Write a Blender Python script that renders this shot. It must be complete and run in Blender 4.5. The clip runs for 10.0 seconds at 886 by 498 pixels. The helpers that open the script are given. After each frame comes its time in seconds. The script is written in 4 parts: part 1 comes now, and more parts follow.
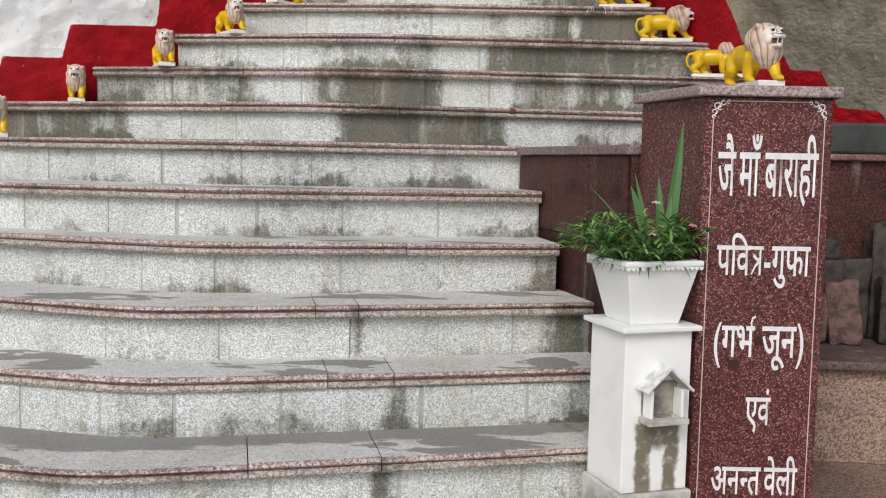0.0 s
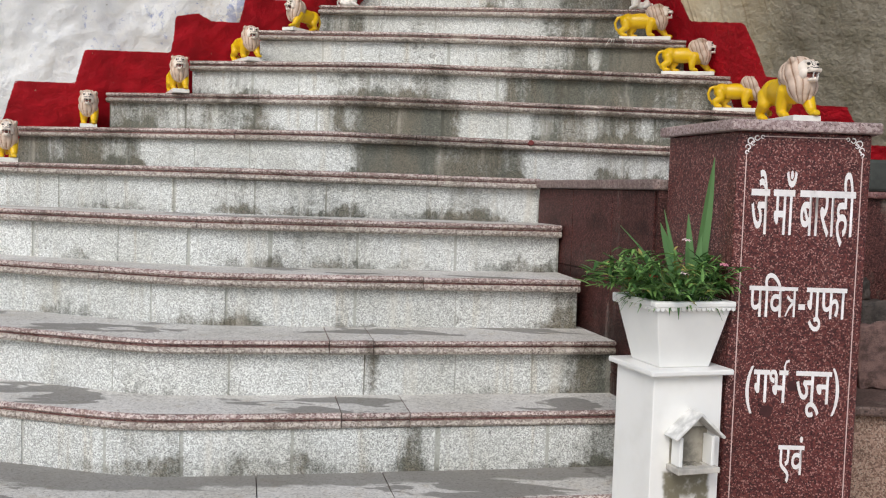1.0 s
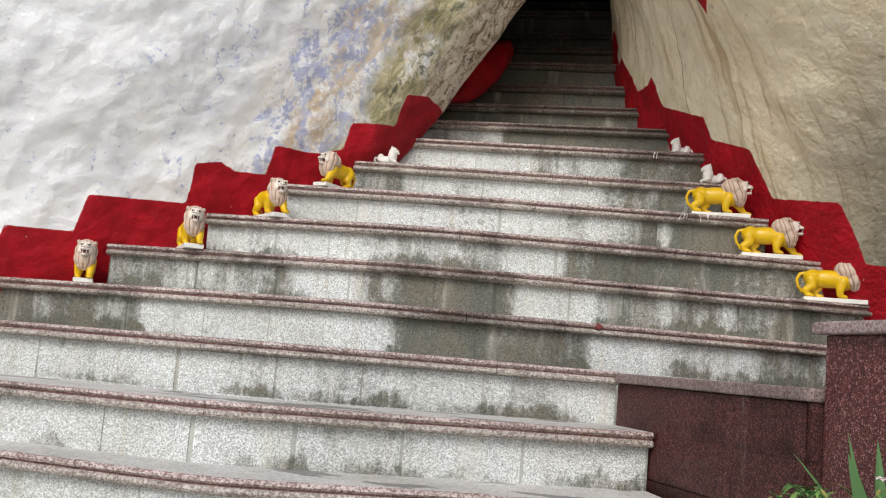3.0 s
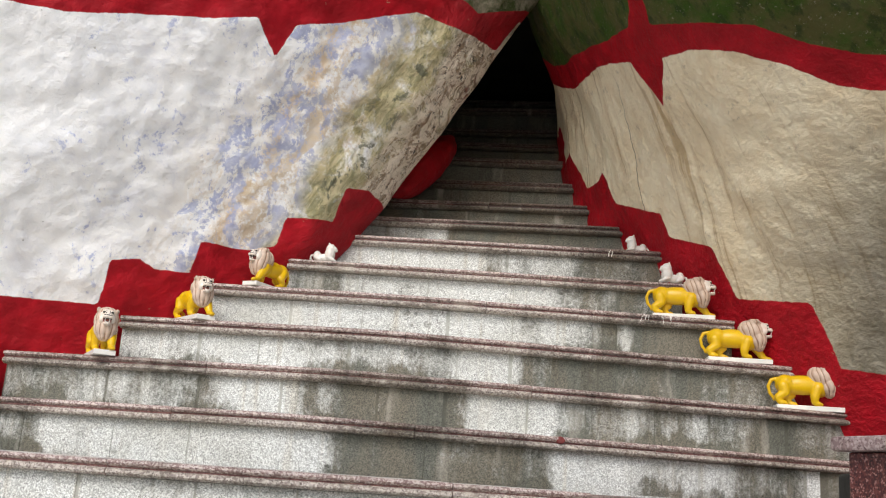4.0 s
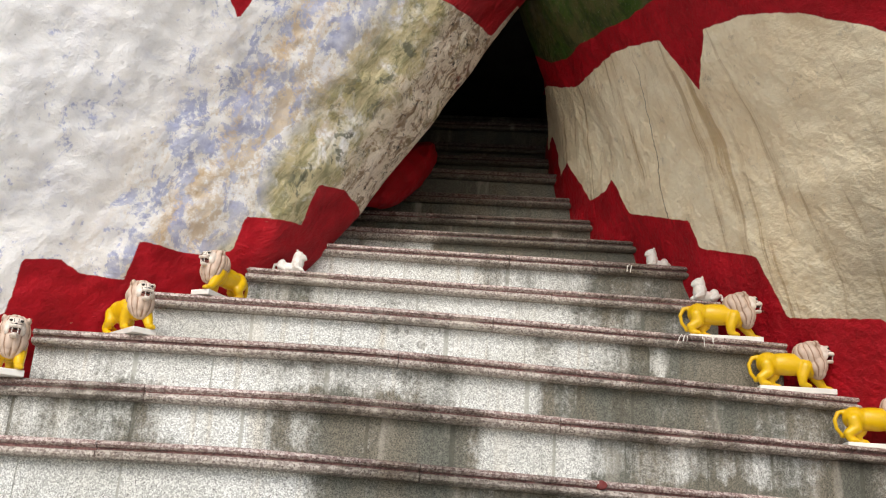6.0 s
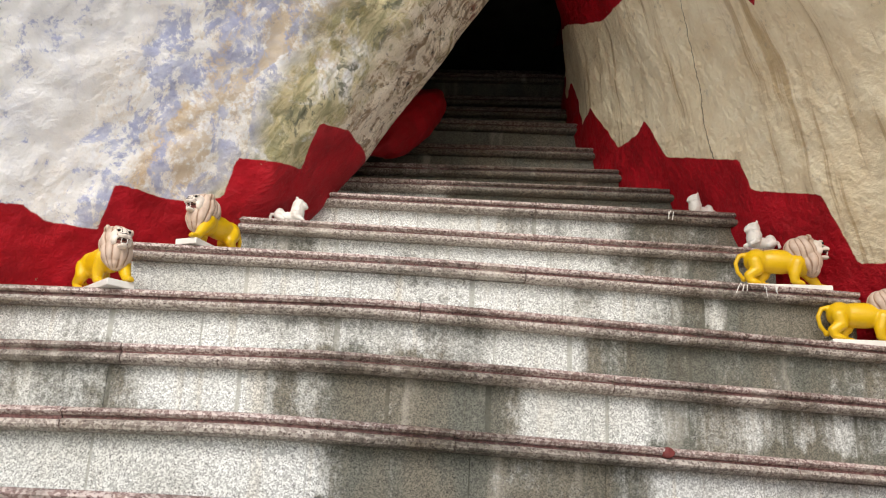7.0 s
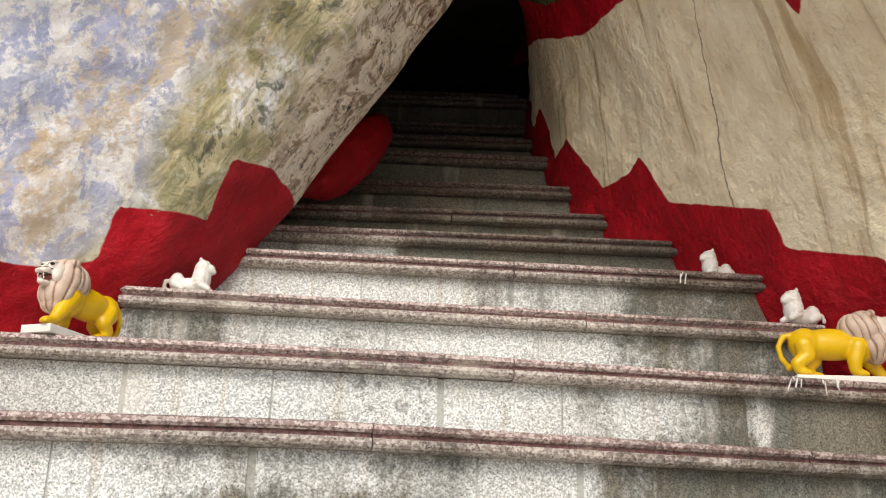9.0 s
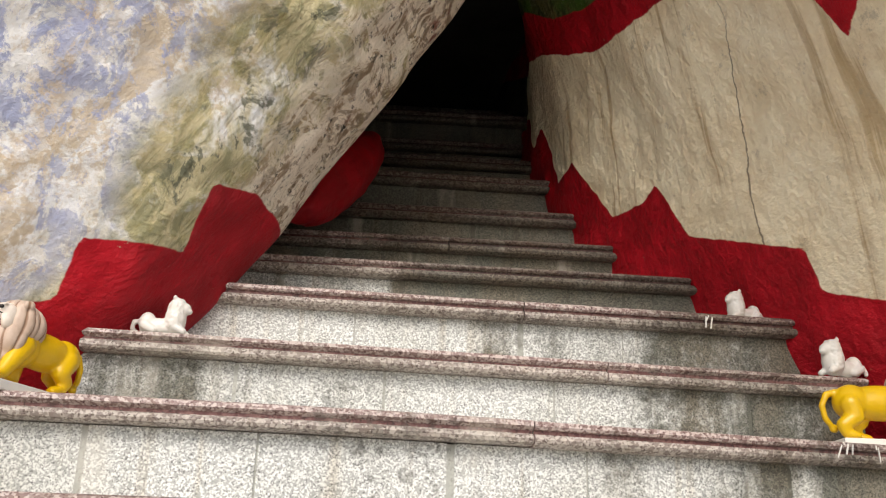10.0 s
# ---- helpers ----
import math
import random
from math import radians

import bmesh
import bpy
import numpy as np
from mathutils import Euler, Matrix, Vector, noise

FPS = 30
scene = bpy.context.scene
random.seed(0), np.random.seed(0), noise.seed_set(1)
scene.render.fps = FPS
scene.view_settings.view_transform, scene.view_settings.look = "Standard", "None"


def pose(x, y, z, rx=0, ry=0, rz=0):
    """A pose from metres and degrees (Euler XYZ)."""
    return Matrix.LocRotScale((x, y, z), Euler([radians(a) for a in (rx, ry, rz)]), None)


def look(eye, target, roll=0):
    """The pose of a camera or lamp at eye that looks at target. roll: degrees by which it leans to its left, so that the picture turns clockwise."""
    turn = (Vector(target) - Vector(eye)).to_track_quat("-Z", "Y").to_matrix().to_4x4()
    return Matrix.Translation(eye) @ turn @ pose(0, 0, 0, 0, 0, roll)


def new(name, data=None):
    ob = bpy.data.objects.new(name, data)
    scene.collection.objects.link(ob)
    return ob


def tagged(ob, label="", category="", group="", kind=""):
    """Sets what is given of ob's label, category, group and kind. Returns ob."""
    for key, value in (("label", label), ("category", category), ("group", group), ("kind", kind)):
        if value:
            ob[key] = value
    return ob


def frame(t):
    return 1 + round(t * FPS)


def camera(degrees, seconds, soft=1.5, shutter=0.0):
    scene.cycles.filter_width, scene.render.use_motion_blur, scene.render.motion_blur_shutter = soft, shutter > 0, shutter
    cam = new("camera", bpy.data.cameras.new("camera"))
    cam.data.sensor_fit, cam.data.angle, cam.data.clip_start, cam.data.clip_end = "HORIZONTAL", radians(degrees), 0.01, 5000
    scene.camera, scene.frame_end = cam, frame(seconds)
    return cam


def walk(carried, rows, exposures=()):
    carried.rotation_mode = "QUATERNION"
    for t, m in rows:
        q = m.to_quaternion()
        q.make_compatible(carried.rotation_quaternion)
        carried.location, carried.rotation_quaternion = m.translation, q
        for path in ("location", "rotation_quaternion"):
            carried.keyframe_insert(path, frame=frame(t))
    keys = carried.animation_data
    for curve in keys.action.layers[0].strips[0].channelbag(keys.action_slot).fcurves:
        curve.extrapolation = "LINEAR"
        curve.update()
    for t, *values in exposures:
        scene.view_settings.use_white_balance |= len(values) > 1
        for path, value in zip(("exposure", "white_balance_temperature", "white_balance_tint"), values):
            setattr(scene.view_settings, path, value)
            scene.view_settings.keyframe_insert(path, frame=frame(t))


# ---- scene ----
cam = camera(50.0, 10.0, 1.15)
PATH = [
    (0, (0.371, 0.07, 1.355), (0.236, 2.057, 1.171), 1.1),
    (0.5, (0.369, 0.081, 1.361), (0.223, 2.069, 1.2), 1.3),
    (1, (0.327, 0.162, 1.362), (0.175, 2.152, 1.24), 1.9),
    (1.5, (0.218, 0.314, 1.372), (0.067, 2.308, 1.304), 2.6),
    (2, (0.123, 0.447, 1.384), (-0.019, 2.442, 1.38), 3.6),
    (2.5, (0.075, 0.618, 1.392), (-0.075, 2.609, 1.5), 4.5),
    (3, (0.04, 0.779, 1.407), (-0.112, 2.759, 1.642), 4.8),
    (3.2, (0.048, 0.858, 1.404), (-0.105, 2.831, 1.695), 4.7),
    (4.5, (-0.104, 1.292, 1.454), (-0.04, 3.215, 2.001), 4.0),
    (5, (-0.135, 1.489, 1.439), (-0.052, 3.395, 2.041), 4.2),
    (5.5, (-0.194, 1.663, 1.415), (-0.099, 3.566, 2.023), 4.2),
    (7, (-0.308, 2.303, 1.375), (-0.175, 4.21, 1.963), 2.6),
    (7.5, (-0.347, 2.534, 1.419), (-0.193, 4.44, 2.002), 2.5),
    (8, (-0.358, 2.709, 1.551), (-0.128, 4.602, 2.152), 2.1),
    (8.5, (-0.348, 2.817, 1.599), (-0.072, 4.696, 2.225), 1.4),
    (9, (-0.329, 2.964, 1.718), (-0.05, 4.839, 2.352), 1.3),
    (9.5, (-0.347, 3.06, 1.767), (-0.068, 4.935, 2.403), 1.8),
    (10, (-0.373, 3.192, 1.856), (-0.037, 5.051, 2.513), 1.7),
]
walk(cam, [(t, look(eye, target, roll)) for t, eye, target, roll in PATH], [(0.0, -0.21, 6600, 10), (2.0, -0.17, 6600, 10), (5, 0.06, 6850, 11), (10, 0.10, 7050, 12)])

# ---- world and light: bright overcast day ----
world = bpy.data.worlds.new("overcast_sky")
scene.world = world
world.use_nodes = True
wn = world.node_tree.nodes
sky = wn.new("ShaderNodeTexSky")
sky.sky_type, sky.sun_disc = "NISHITA", False
sky.sun_elevation, sky.sun_rotation = radians(38), radians(190)
sky.dust_density, sky.air_density = 1.5, 1.0
wn["Background"].inputs["Strength"].default_value = 0.14
world.node_tree.links.new(sky.outputs[0], wn["Background"].inputs["Color"])
sun = new("sun", bpy.data.lights.new("sun", "SUN"))
sun.data.energy, sun.data.angle, sun.data.color = 2.4, radians(30), (1.0, 0.99, 0.97)
sun.matrix_world = look((0, 0, 0), (0.20, 0.72, -0.66))


# ---- small builders ----
def part(name, bm, material, parent=None, label=""):
    """Links a bmesh as one mesh object, under a thing or a part if one is given."""
    me = bpy.data.meshes.new(name)
    bm.to_mesh(me)
    bm.free()
    ob = new(name, me)
    for m in material if isinstance(material, (list, tuple)) else [material]:
        me.materials.append(m)
    if parent:
        ob.parent = parent
    if label:
        ob["label"] = label
    return ob


def smooth(ob):
    ob.data.polygons.foreach_set("use_smooth", [True] * len(ob.data.polygons))
    return ob


def box(bm, x0, x1, y0, y1, z0, z1, m=None, bevel=0.0):
    """A box between the limits, moved by m, with its edges rounded by bevel."""
    made = bmesh.ops.create_cube(bm, size=1)["verts"]
    bmesh.ops.transform(bm, verts=made, matrix=Matrix.Translation(((x0 + x1) / 2, (y0 + y1) / 2, (z0 + z1) / 2)) @ Matrix.Diagonal((x1 - x0, y1 - y0, z1 - z0, 1)))
    if bevel:
        edges = list({e for v in made for e in v.link_edges})
        made = list({v for f in bmesh.ops.bevel(bm, geom=edges, offset=bevel, segments=2, affect="EDGES", profile=0.5)["faces"] for v in f.verts} | {v for v in made if v.is_valid})
    if m:
        bmesh.ops.transform(bm, verts=made, matrix=m)
    return made


def prism(bm, plan, z0, z1):
    """An upright solid over a plan of (x, y) corners."""
    low = [bm.verts.new((x, y, z0)) for x, y in plan]
    high = [bm.verts.new((x, y, z1)) for x, y in plan]
    bm.faces.new(low[::-1]), bm.faces.new(high)
    for a in range(len(plan)):
        b = (a + 1) % len(plan)
        bm.faces.new((low[a], low[b], high[b], high[a]))
    bmesh.ops.recalc_face_normals(bm, faces=bm.faces[:])


def bevelled(bm, offset, segments=2):
    bmesh.ops.bevel(bm, geom=bm.edges[:], offset=offset, segments=segments, affect="EDGES", profile=0.5, clamp_overlap=True)
    return bm


# ---- materials ----
class Nodes:
    """A short hand for node trees."""

    def __init__(self, name, rough=0.6, spec=0.4):
        self.mat = bpy.data.materials.new(name)
        self.mat.use_nodes = True
        self.t = self.mat.node_tree
        self.bsdf = self.t.nodes["Principled BSDF"]
        self.bsdf.inputs["Roughness"].default_value = rough
        self.bsdf.inputs["Specular IOR Level"].default_value = spec
        self.co = self.t.nodes.new("ShaderNodeTexCoord").outputs["Object"]

    def add(self, kind, **inputs):
        node = self.t.nodes.new(kind)
        for key, value in inputs.items():
            self.put(node.inputs[key.replace("_", " ")], value)
        return node

    def put(self, socket, value):
        if isinstance(value, bpy.types.NodeSocket):
            self.t.links.new(value, socket)
        else:
            socket.default_value = (*value, 1) if isinstance(value, tuple) and len(value) == 3 and socket.type == "RGBA" else value

    def scaled(self, x, y, z):
        node = self.add("ShaderNodeMapping", Vector=self.co)
        node.inputs["Scale"].default_value = (x, y, z)
        return node.outputs[0]

    def noise(self, scale, detail=4.0, rough=0.6, vec=None, warp=0.0):
        return self.add("ShaderNodeTexNoise", Vector=vec or self.co, Scale=scale, Detail=detail, Roughness=rough, Distortion=warp).outputs["Fac"]

    def cells(self, scale, vec=None):
        return self.add("ShaderNodeTexVoronoi", Vector=vec or self.co, Scale=scale)

    def ramp(self, fac, a, b):
        node = self.add("ShaderNodeMapRange", Value=fac)
        node.inputs["From Min"].default_value, node.inputs["From Max"].default_value = a, b
        node.interpolation_type = "SMOOTHSTEP"
        return node.outputs[0]

    def mix(self, fac, a, b, kind="MIX"):
        node = self.t.nodes.new("ShaderNodeMix")
        node.data_type, node.blend_type = "RGBA", kind
        for socket, value in zip((node.inputs[0], node.inputs[6], node.inputs[7]), (fac, a, b)):
            self.put(socket, value)
        return node.outputs[2]

    def math(self, kind, a, b=0.0):
        node = self.t.nodes.new("ShaderNodeMath")
        node.operation = kind
        self.put(node.inputs[0], a), self.put(node.inputs[1], b)
        return node.outputs[0]

    def value(self, name):
        node = self.t.nodes.new("ShaderNodeAttribute")
        node.attribute_name = name
        return node.outputs["Fac"]

    def done(self, color, height=None, strength=0.3, distance=0.01, rough=None):
        self.put(self.bsdf.inputs["Base Color"], color)
        if rough is not None:
            self.put(self.bsdf.inputs["Roughness"], rough)
        if height is not None:
            bump = self.add("ShaderNodeBump", Height=height, Strength=strength, Distance=distance)
            self.t.links.new(bump.outputs[0], self.bsdf.inputs["Normal"])
        return self.mat


# Where rain seeps over the risers, and shade painted in: step, from and to across, how dark (below 0: washed clean).
SEEPS_AND_SHADE = [
    # right ends of steps 0 to 4: wet, with the pillar's shadow painted in
    (0, 0.01, 0.07, 0.5), (1, 0.02, 0.08, 0.5), (2, -0.12, -0.08, 0.5), (0, 0.60, 0.95, 0.26), (1, 0.58, 0.90, 0.26), (2, 0.52, 0.85, 0.26), (3, 0.48, 0.76, 0.24), (4, 0.40, 0.62, 0.18),
    (0, -3, 2, -0.10), (1, -3, 2, -0.10), (2, -3, 2, -0.10), (3, -3, 2, -0.13), (4, -3, 2, -0.16), (5, -3, 2, -0.06), (5, -0.87, -0.57, 0.16), (5, -0.56, -0.21, 0.22), (5, -0.02, 0.24, 0.14),
    (6, -2.6, -1.61, 0.46), (6, -1.61, -1.18, 0.26), (6, -1.17, -0.40, -0.14), (6, -0.38, 0.37, 0.56), (6, 0.39, 0.69, -0.20), (6, 0.71, 1.30, 0.16),
    (7, -1.9, -0.88, 0.30), (7, -0.87, -0.56, -0.15), (7, -0.54, 0.05, 0.44), (7, 0.06, 0.36, -0.18), (7, 0.38, 0.95, 0.30), (7, 0.95, 1.7, 0.36),
    (8, -1.35, -1.01, 0.22), (8, -0.99, -0.60, -0.15), (8, -0.60, -0.20, 0.16), (8, -0.18, 0.02, 0.32), (8, 0.02, 0.22, -0.20), (8, 0.23, 0.53, 0.40), (8, 0.55, 1.3, 0.42),
    (9, -1.0, 0.25, -0.17), (9, 0.25, 0.36, 0.40), (9, 0.40, 0.56, 0.12), (9, 0.57, 0.66, 0.36), (9, 0.70, 1.2, 0.50), (10, -0.75, -0.51, 0.38), (10, -0.49, 0.20, -0.15), (10, 0.21, 0.37, -0.06), (10, 0.40, 1.0, 0.42),
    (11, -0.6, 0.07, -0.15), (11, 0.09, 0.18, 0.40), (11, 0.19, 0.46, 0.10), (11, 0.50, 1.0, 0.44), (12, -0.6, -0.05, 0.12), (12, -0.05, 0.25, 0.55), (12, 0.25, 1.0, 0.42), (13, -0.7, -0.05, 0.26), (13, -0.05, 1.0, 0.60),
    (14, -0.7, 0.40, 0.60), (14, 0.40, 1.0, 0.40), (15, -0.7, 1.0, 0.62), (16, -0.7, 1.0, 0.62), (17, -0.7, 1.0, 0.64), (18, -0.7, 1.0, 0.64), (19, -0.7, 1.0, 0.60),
]


def seep_and_shade(k, x):
    """How dark water, and shade painted in with it, make step k at x."""
    total = 0.0
    for step, x0, x1, amount in SEEPS_AND_SHADE:
        if step == k:
            soft = min(0.035, (x1 - x0) / 3)
            # doubled above step 11: the cave's dimness is painted in with the stains
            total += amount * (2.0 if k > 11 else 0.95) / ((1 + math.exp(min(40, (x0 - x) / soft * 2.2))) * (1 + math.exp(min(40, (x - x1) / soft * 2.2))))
    return total


def speckled(name, light, mid, dark, size, rough, stain=0.0, fleck=None, stain_color=(0.20, 0.20, 0.17), spec=0.4, streak=True, puddle=False, soak=1.0):
    """Cut granite: crystals of three shades, cloudy patches and run-down water stains."""
    n = Nodes(name, rough, spec)
    cells = n.cells(1 / size)
    fine = n.noise(0.9 / size, 3, 0.7)
    pick = n.add("ShaderNodeSeparateColor", Color=cells.outputs["Color"]).outputs[0]
    c = n.mix(n.ramp(pick, 0.25, 0.75), mid, light)
    c = n.mix(n.ramp(fine, 0.56, 0.63), c, dark)
    if fleck:
        bits = n.cells(1.5 / size)
        c = n.mix(n.ramp(n.add("ShaderNodeSeparateColor", Color=bits.outputs["Color"]).outputs[1], 0.82, 0.92), c, fleck)
    c = n.mix(n.ramp(n.noise(3.1, 3), 0.35, 0.75), c, n.mix(1.0, c, (0.80, 0.79, 0.76), "MULTIPLY"))
    hue = n.add("ShaderNodeObjectInfo").outputs["Random"]
    c = n.mix(n.math("MULTIPLY", hue, 0.35), c, n.mix(1.0, c, (0.72, 0.73, 0.72), "MULTIPLY"))
    if stain:
        grain = n.math("MULTIPLY", n.math("SUBTRACT", n.noise(70, 3, 0.7), 0.5), 0.45)
        blotch = n.noise(2.4, 5, 0.62, n.scaled(1, 1, 0.7), 0.5)
        runs = n.noise(1.0, 6, 0.72, n.scaled(13.0, 13.0, 1.0))
        wet = n.math("ADD", n.math("MULTIPLY", blotch, 1.35 if streak else 1.0), n.math("MULTIPLY", runs, 0.72 if streak else 0.2))
        at = n.add("ShaderNodeSeparateXYZ", Vector=n.co)
        wet = n.math("ADD", wet, n.math("ADD", n.math("MULTIPLY", n.value("seep_and_shade"), soak if streak else 0.0), -0.19 if streak else -0.03))
        wet = n.math("ADD", wet, n.math("MULTIPLY", n.math("SUBTRACT", hue, 0.5), 0.10))
        # darker towards the foot of each riser, in patches
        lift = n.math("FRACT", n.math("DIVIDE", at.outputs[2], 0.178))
        low_patch = n.math("ADD", lift, n.math("MULTIPLY", n.math("SUBTRACT", n.noise(2.3, 6, 0.75, n.scaled(1, 1, 0.4)), 0.52), -2.0))
        wet = n.math("ADD", wet, n.math("MULTIPLY", n.ramp(low_patch, 0.24, 0.02), 0.24 if streak else 0.0))
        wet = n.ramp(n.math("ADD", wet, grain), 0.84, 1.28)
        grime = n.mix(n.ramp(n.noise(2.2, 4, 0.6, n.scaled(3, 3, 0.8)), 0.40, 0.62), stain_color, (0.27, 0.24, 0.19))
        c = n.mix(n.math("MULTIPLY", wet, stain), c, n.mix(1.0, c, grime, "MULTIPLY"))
        rust = n.ramp(n.noise(1.0, 4, 0.65, n.scaled(17.0, 17.0, 0.7)), 0.56, 0.70)
        c = n.mix(n.math("MULTIPLY", rust, 0.40 * stain), c, n.mix(1.0, c, (0.66, 0.55, 0.40), "MULTIPLY"))
        pale = n.ramp(n.math("ADD", n.noise(2.0, 4, 0.6, n.scaled(5.0, 5.0, 0.8)), n.math("MULTIPLY", grain, 0.3)), 0.57, 0.74)
        c = n.mix(n.math("MULTIPLY", pale, 0.35 * stain), c, (0.66, 0.62, 0.54))
        if puddle:
            damp = n.ramp(n.noise(1.0, 4, 0.55, n.scaled(2.2, 6.0, 1.0), 0.3), 0.575, 0.595)
            back = n.math("ADD", n.value("damp"), n.math("MULTIPLY", n.math("SUBTRACT", n.noise(1.0, 4, 0.6, n.scaled(2.5, 7.0, 1.0)), 0.5), 0.9))
            damp = n.math("MAXIMUM", damp, n.ramp(back, 0.44, 0.54))
            c = n.mix(n.math("MULTIPLY", damp, 0.72), c, (0.14, 0.13, 0.115))
        dots = n.math("MULTIPLY", n.ramp(n.noise(34, 3, 0.6), 0.52, 0.62), n.ramp(n.noise(2.6, 3, 0.6), 0.58, 0.66))
        c = n.mix(n.math("MULTIPLY", dots, 0.5 * stain), c, (0.08, 0.075, 0.06))
    return n.done(c, n.math("ADD", fine, n.noise(22, 3)), 0.35, 0.003, n.math("ADD", n.math("MULTIPLY", fine, 0.25), rough - 0.1))


def stone_paint(name, kind):
    """Limewashed boulder: paint mask, colour washes, rough rock relief. The attribute red holds the painted bands."""
    n = Nodes(name, 0.8, 0.12)
    big, mid, fine = n.noise(1.3, 4, 0.6, warp=0.5), n.noise(6, 5, 0.65), n.noise(38, 4, 0.7)
    if kind == "white":
        c = n.mix(n.ramp(mid, 0.35, 0.7), (0.92, 0.93, 0.935), (0.97, 0.97, 0.96))
        c = n.mix(n.math("MULTIPLY", n.ramp(big, 0.50, 0.68), 0.25), c, (0.74, 0.74, 0.73))
        wash = n.math("ADD", n.value("wash"), n.math("MULTIPLY", n.math("SUBTRACT", n.noise(4.5, 5, 0.65, warp=0.6), 0.5), 0.30))
        patch = n.noise(10, 6, 0.72, n.scaled(1, 1, 0.7), 0.7)
        up = n.add("ShaderNodeSeparateXYZ", Vector=n.co).outputs[2]
        along = n.add("ShaderNodeCombineXYZ", X=n.math("MULTIPLY", wash, 8.0), Y=n.math("MULTIPLY", up, 1.3))
        band = n.noise(1.0, 4, 0.62, along.outputs[0])
        crumbs = n.math("MULTIPLY", n.math("SUBTRACT", n.noise(42, 4, 0.75), 0.5), 0.40)
        tan = n.ramp(n.math("ADD", band, crumbs), 0.47, 0.60)
        c = n.mix(n.math("MULTIPLY", tan, n.math("MULTIPLY", n.ramp(wash, -0.65, -0.25), 0.75)), c, (0.60, 0.46, 0.28))
        gap = n.math("DIVIDE", n.math("ADD", n.value("wash"), n.math("ADD", 0.20, n.math("MULTIPLY", n.noise(2.5, 3), 0.22))), 0.045)
        bell = n.math("POWER", 2.718, n.math("MULTIPLY", n.math("MULTIPLY", gap, gap), -1.0))
        c = n.mix(n.math("MULTIPLY", n.math("MULTIPLY", bell, n.ramp(n.noise(13, 5, 0.7), 0.36, 0.56)), 0.75), c, (0.60, 0.42, 0.22))
        clump = n.math("ADD", n.noise(10, 6, 0.76, n.scaled(1, 1, 0.8), 0.6), crumbs)
        clump = n.math("SUBTRACT", clump, n.math("MULTIPLY", n.math("SUBTRACT", band, 0.5), 0.5))
        clump = n.math("ADD", clump, n.math("MULTIPLY", n.ramp(wash, -0.70, -0.28), 0.12))
        clump = n.math("ADD", clump, n.math("MULTIPLY", n.ramp(wash, -1.6, -0.7), 0.06))
        blue = n.math("MULTIPLY", n.ramp(clump, 0.64, 0.745), n.ramp(wash, 0.02, -0.14))
        shade = n.mix(n.ramp(n.noise(14, 4, 0.7), 0.40, 0.62), (0.35, 0.40, 0.64), (0.55, 0.59, 0.75))
        c = n.mix(n.math("MULTIPLY", blue, 0.85), c, shade)
        faint = n.math("MULTIPLY", n.ramp(n.noise(5, 6, 0.74, warp=0.8), 0.48, 0.66), n.ramp(wash, -1.7, -0.6))
        c = n.mix(n.math("MULTIPLY", faint, 0.32), c, (0.60, 0.63, 0.76))
        scuffs = n.ramp(n.noise(18, 6, 0.78, n.scaled(0.6, 0.6, 1.4)), 0.60, 0.70)
        c = n.mix(n.math("MULTIPLY", scuffs, 0.28), c, (0.54, 0.53, 0.52))
        lean = n.add("ShaderNodeMapping", Vector=n.co)
        lean.inputs["Rotation"].default_value = (0, radians(-31), 0)
        bark = n.add("ShaderNodeMapping", Vector=lean.outputs[0])
        bark.inputs["Scale"].default_value = (34.0, 34.0, 12.0)
        flakes = n.noise(1.0, 6, 0.68, bark.outputs[0], 0.6)
        olive = n.math("MULTIPLY", n.ramp(n.noise(6, 5, 0.7, warp=0.5), 0.34, 0.52), n.ramp(wash, -0.16, -0.02))
        c = n.mix(n.math("MULTIPLY", olive, 0.9), c, n.mix(n.ramp(flakes, 0.40, 0.62), (0.56, 0.49, 0.27), (0.25, 0.235, 0.09)))
        grey = n.math("MULTIPLY", n.ramp(patch, 0.54, 0.60), n.ramp(wash, -0.10, 0.06))
        c = n.mix(n.math("MULTIPLY", grey, 0.85), c, (0.13, 0.14, 0.10))
        bare = n.math("MULTIPLY", n.ramp(n.noise(7, 6, 0.7), 0.34, 0.50), n.ramp(wash, 0.15, 0.24))
        c = n.mix(bare, c, n.mix(n.ramp(flakes, 0.42, 0.54), (0.42, 0.31, 0.21), (0.93, 0.83, 0.70)))
        pits = n.math("MULTIPLY", n.ramp(n.noise(1.0, 5, 0.7, bark.outputs[0], 1.0), 0.58, 0.63), n.ramp(wash, 0.12, 0.26))
        c = n.mix(n.math("MULTIPLY", pits, 0.8), c, (0.16, 0.11, 0.07))
        peel = n.noise(15, 6, 0.76, lean.outputs[0], 1.0)
        c = n.mix(n.math("MULTIPLY", n.ramp(peel, 0.50, 0.52), n.math("MULTIPLY", n.ramp(wash, 0.10, 0.24), 0.75)), c, (0.88, 0.80, 0.68))
        c = n.mix(n.math("MULTIPLY", n.ramp(peel, 0.455, 0.44), n.math("MULTIPLY", n.ramp(wash, 0.14, 0.28), 0.7)), c, (0.24, 0.17, 0.11))
        rust = n.math("MULTIPLY", n.ramp(n.noise(7, 5, 0.7), 0.53, 0.62), n.ramp(wash, 0.30, 0.42))
        c = n.mix(n.math("MULTIPLY", rust, 0.9), c, (0.24, 0.075, 0.05))
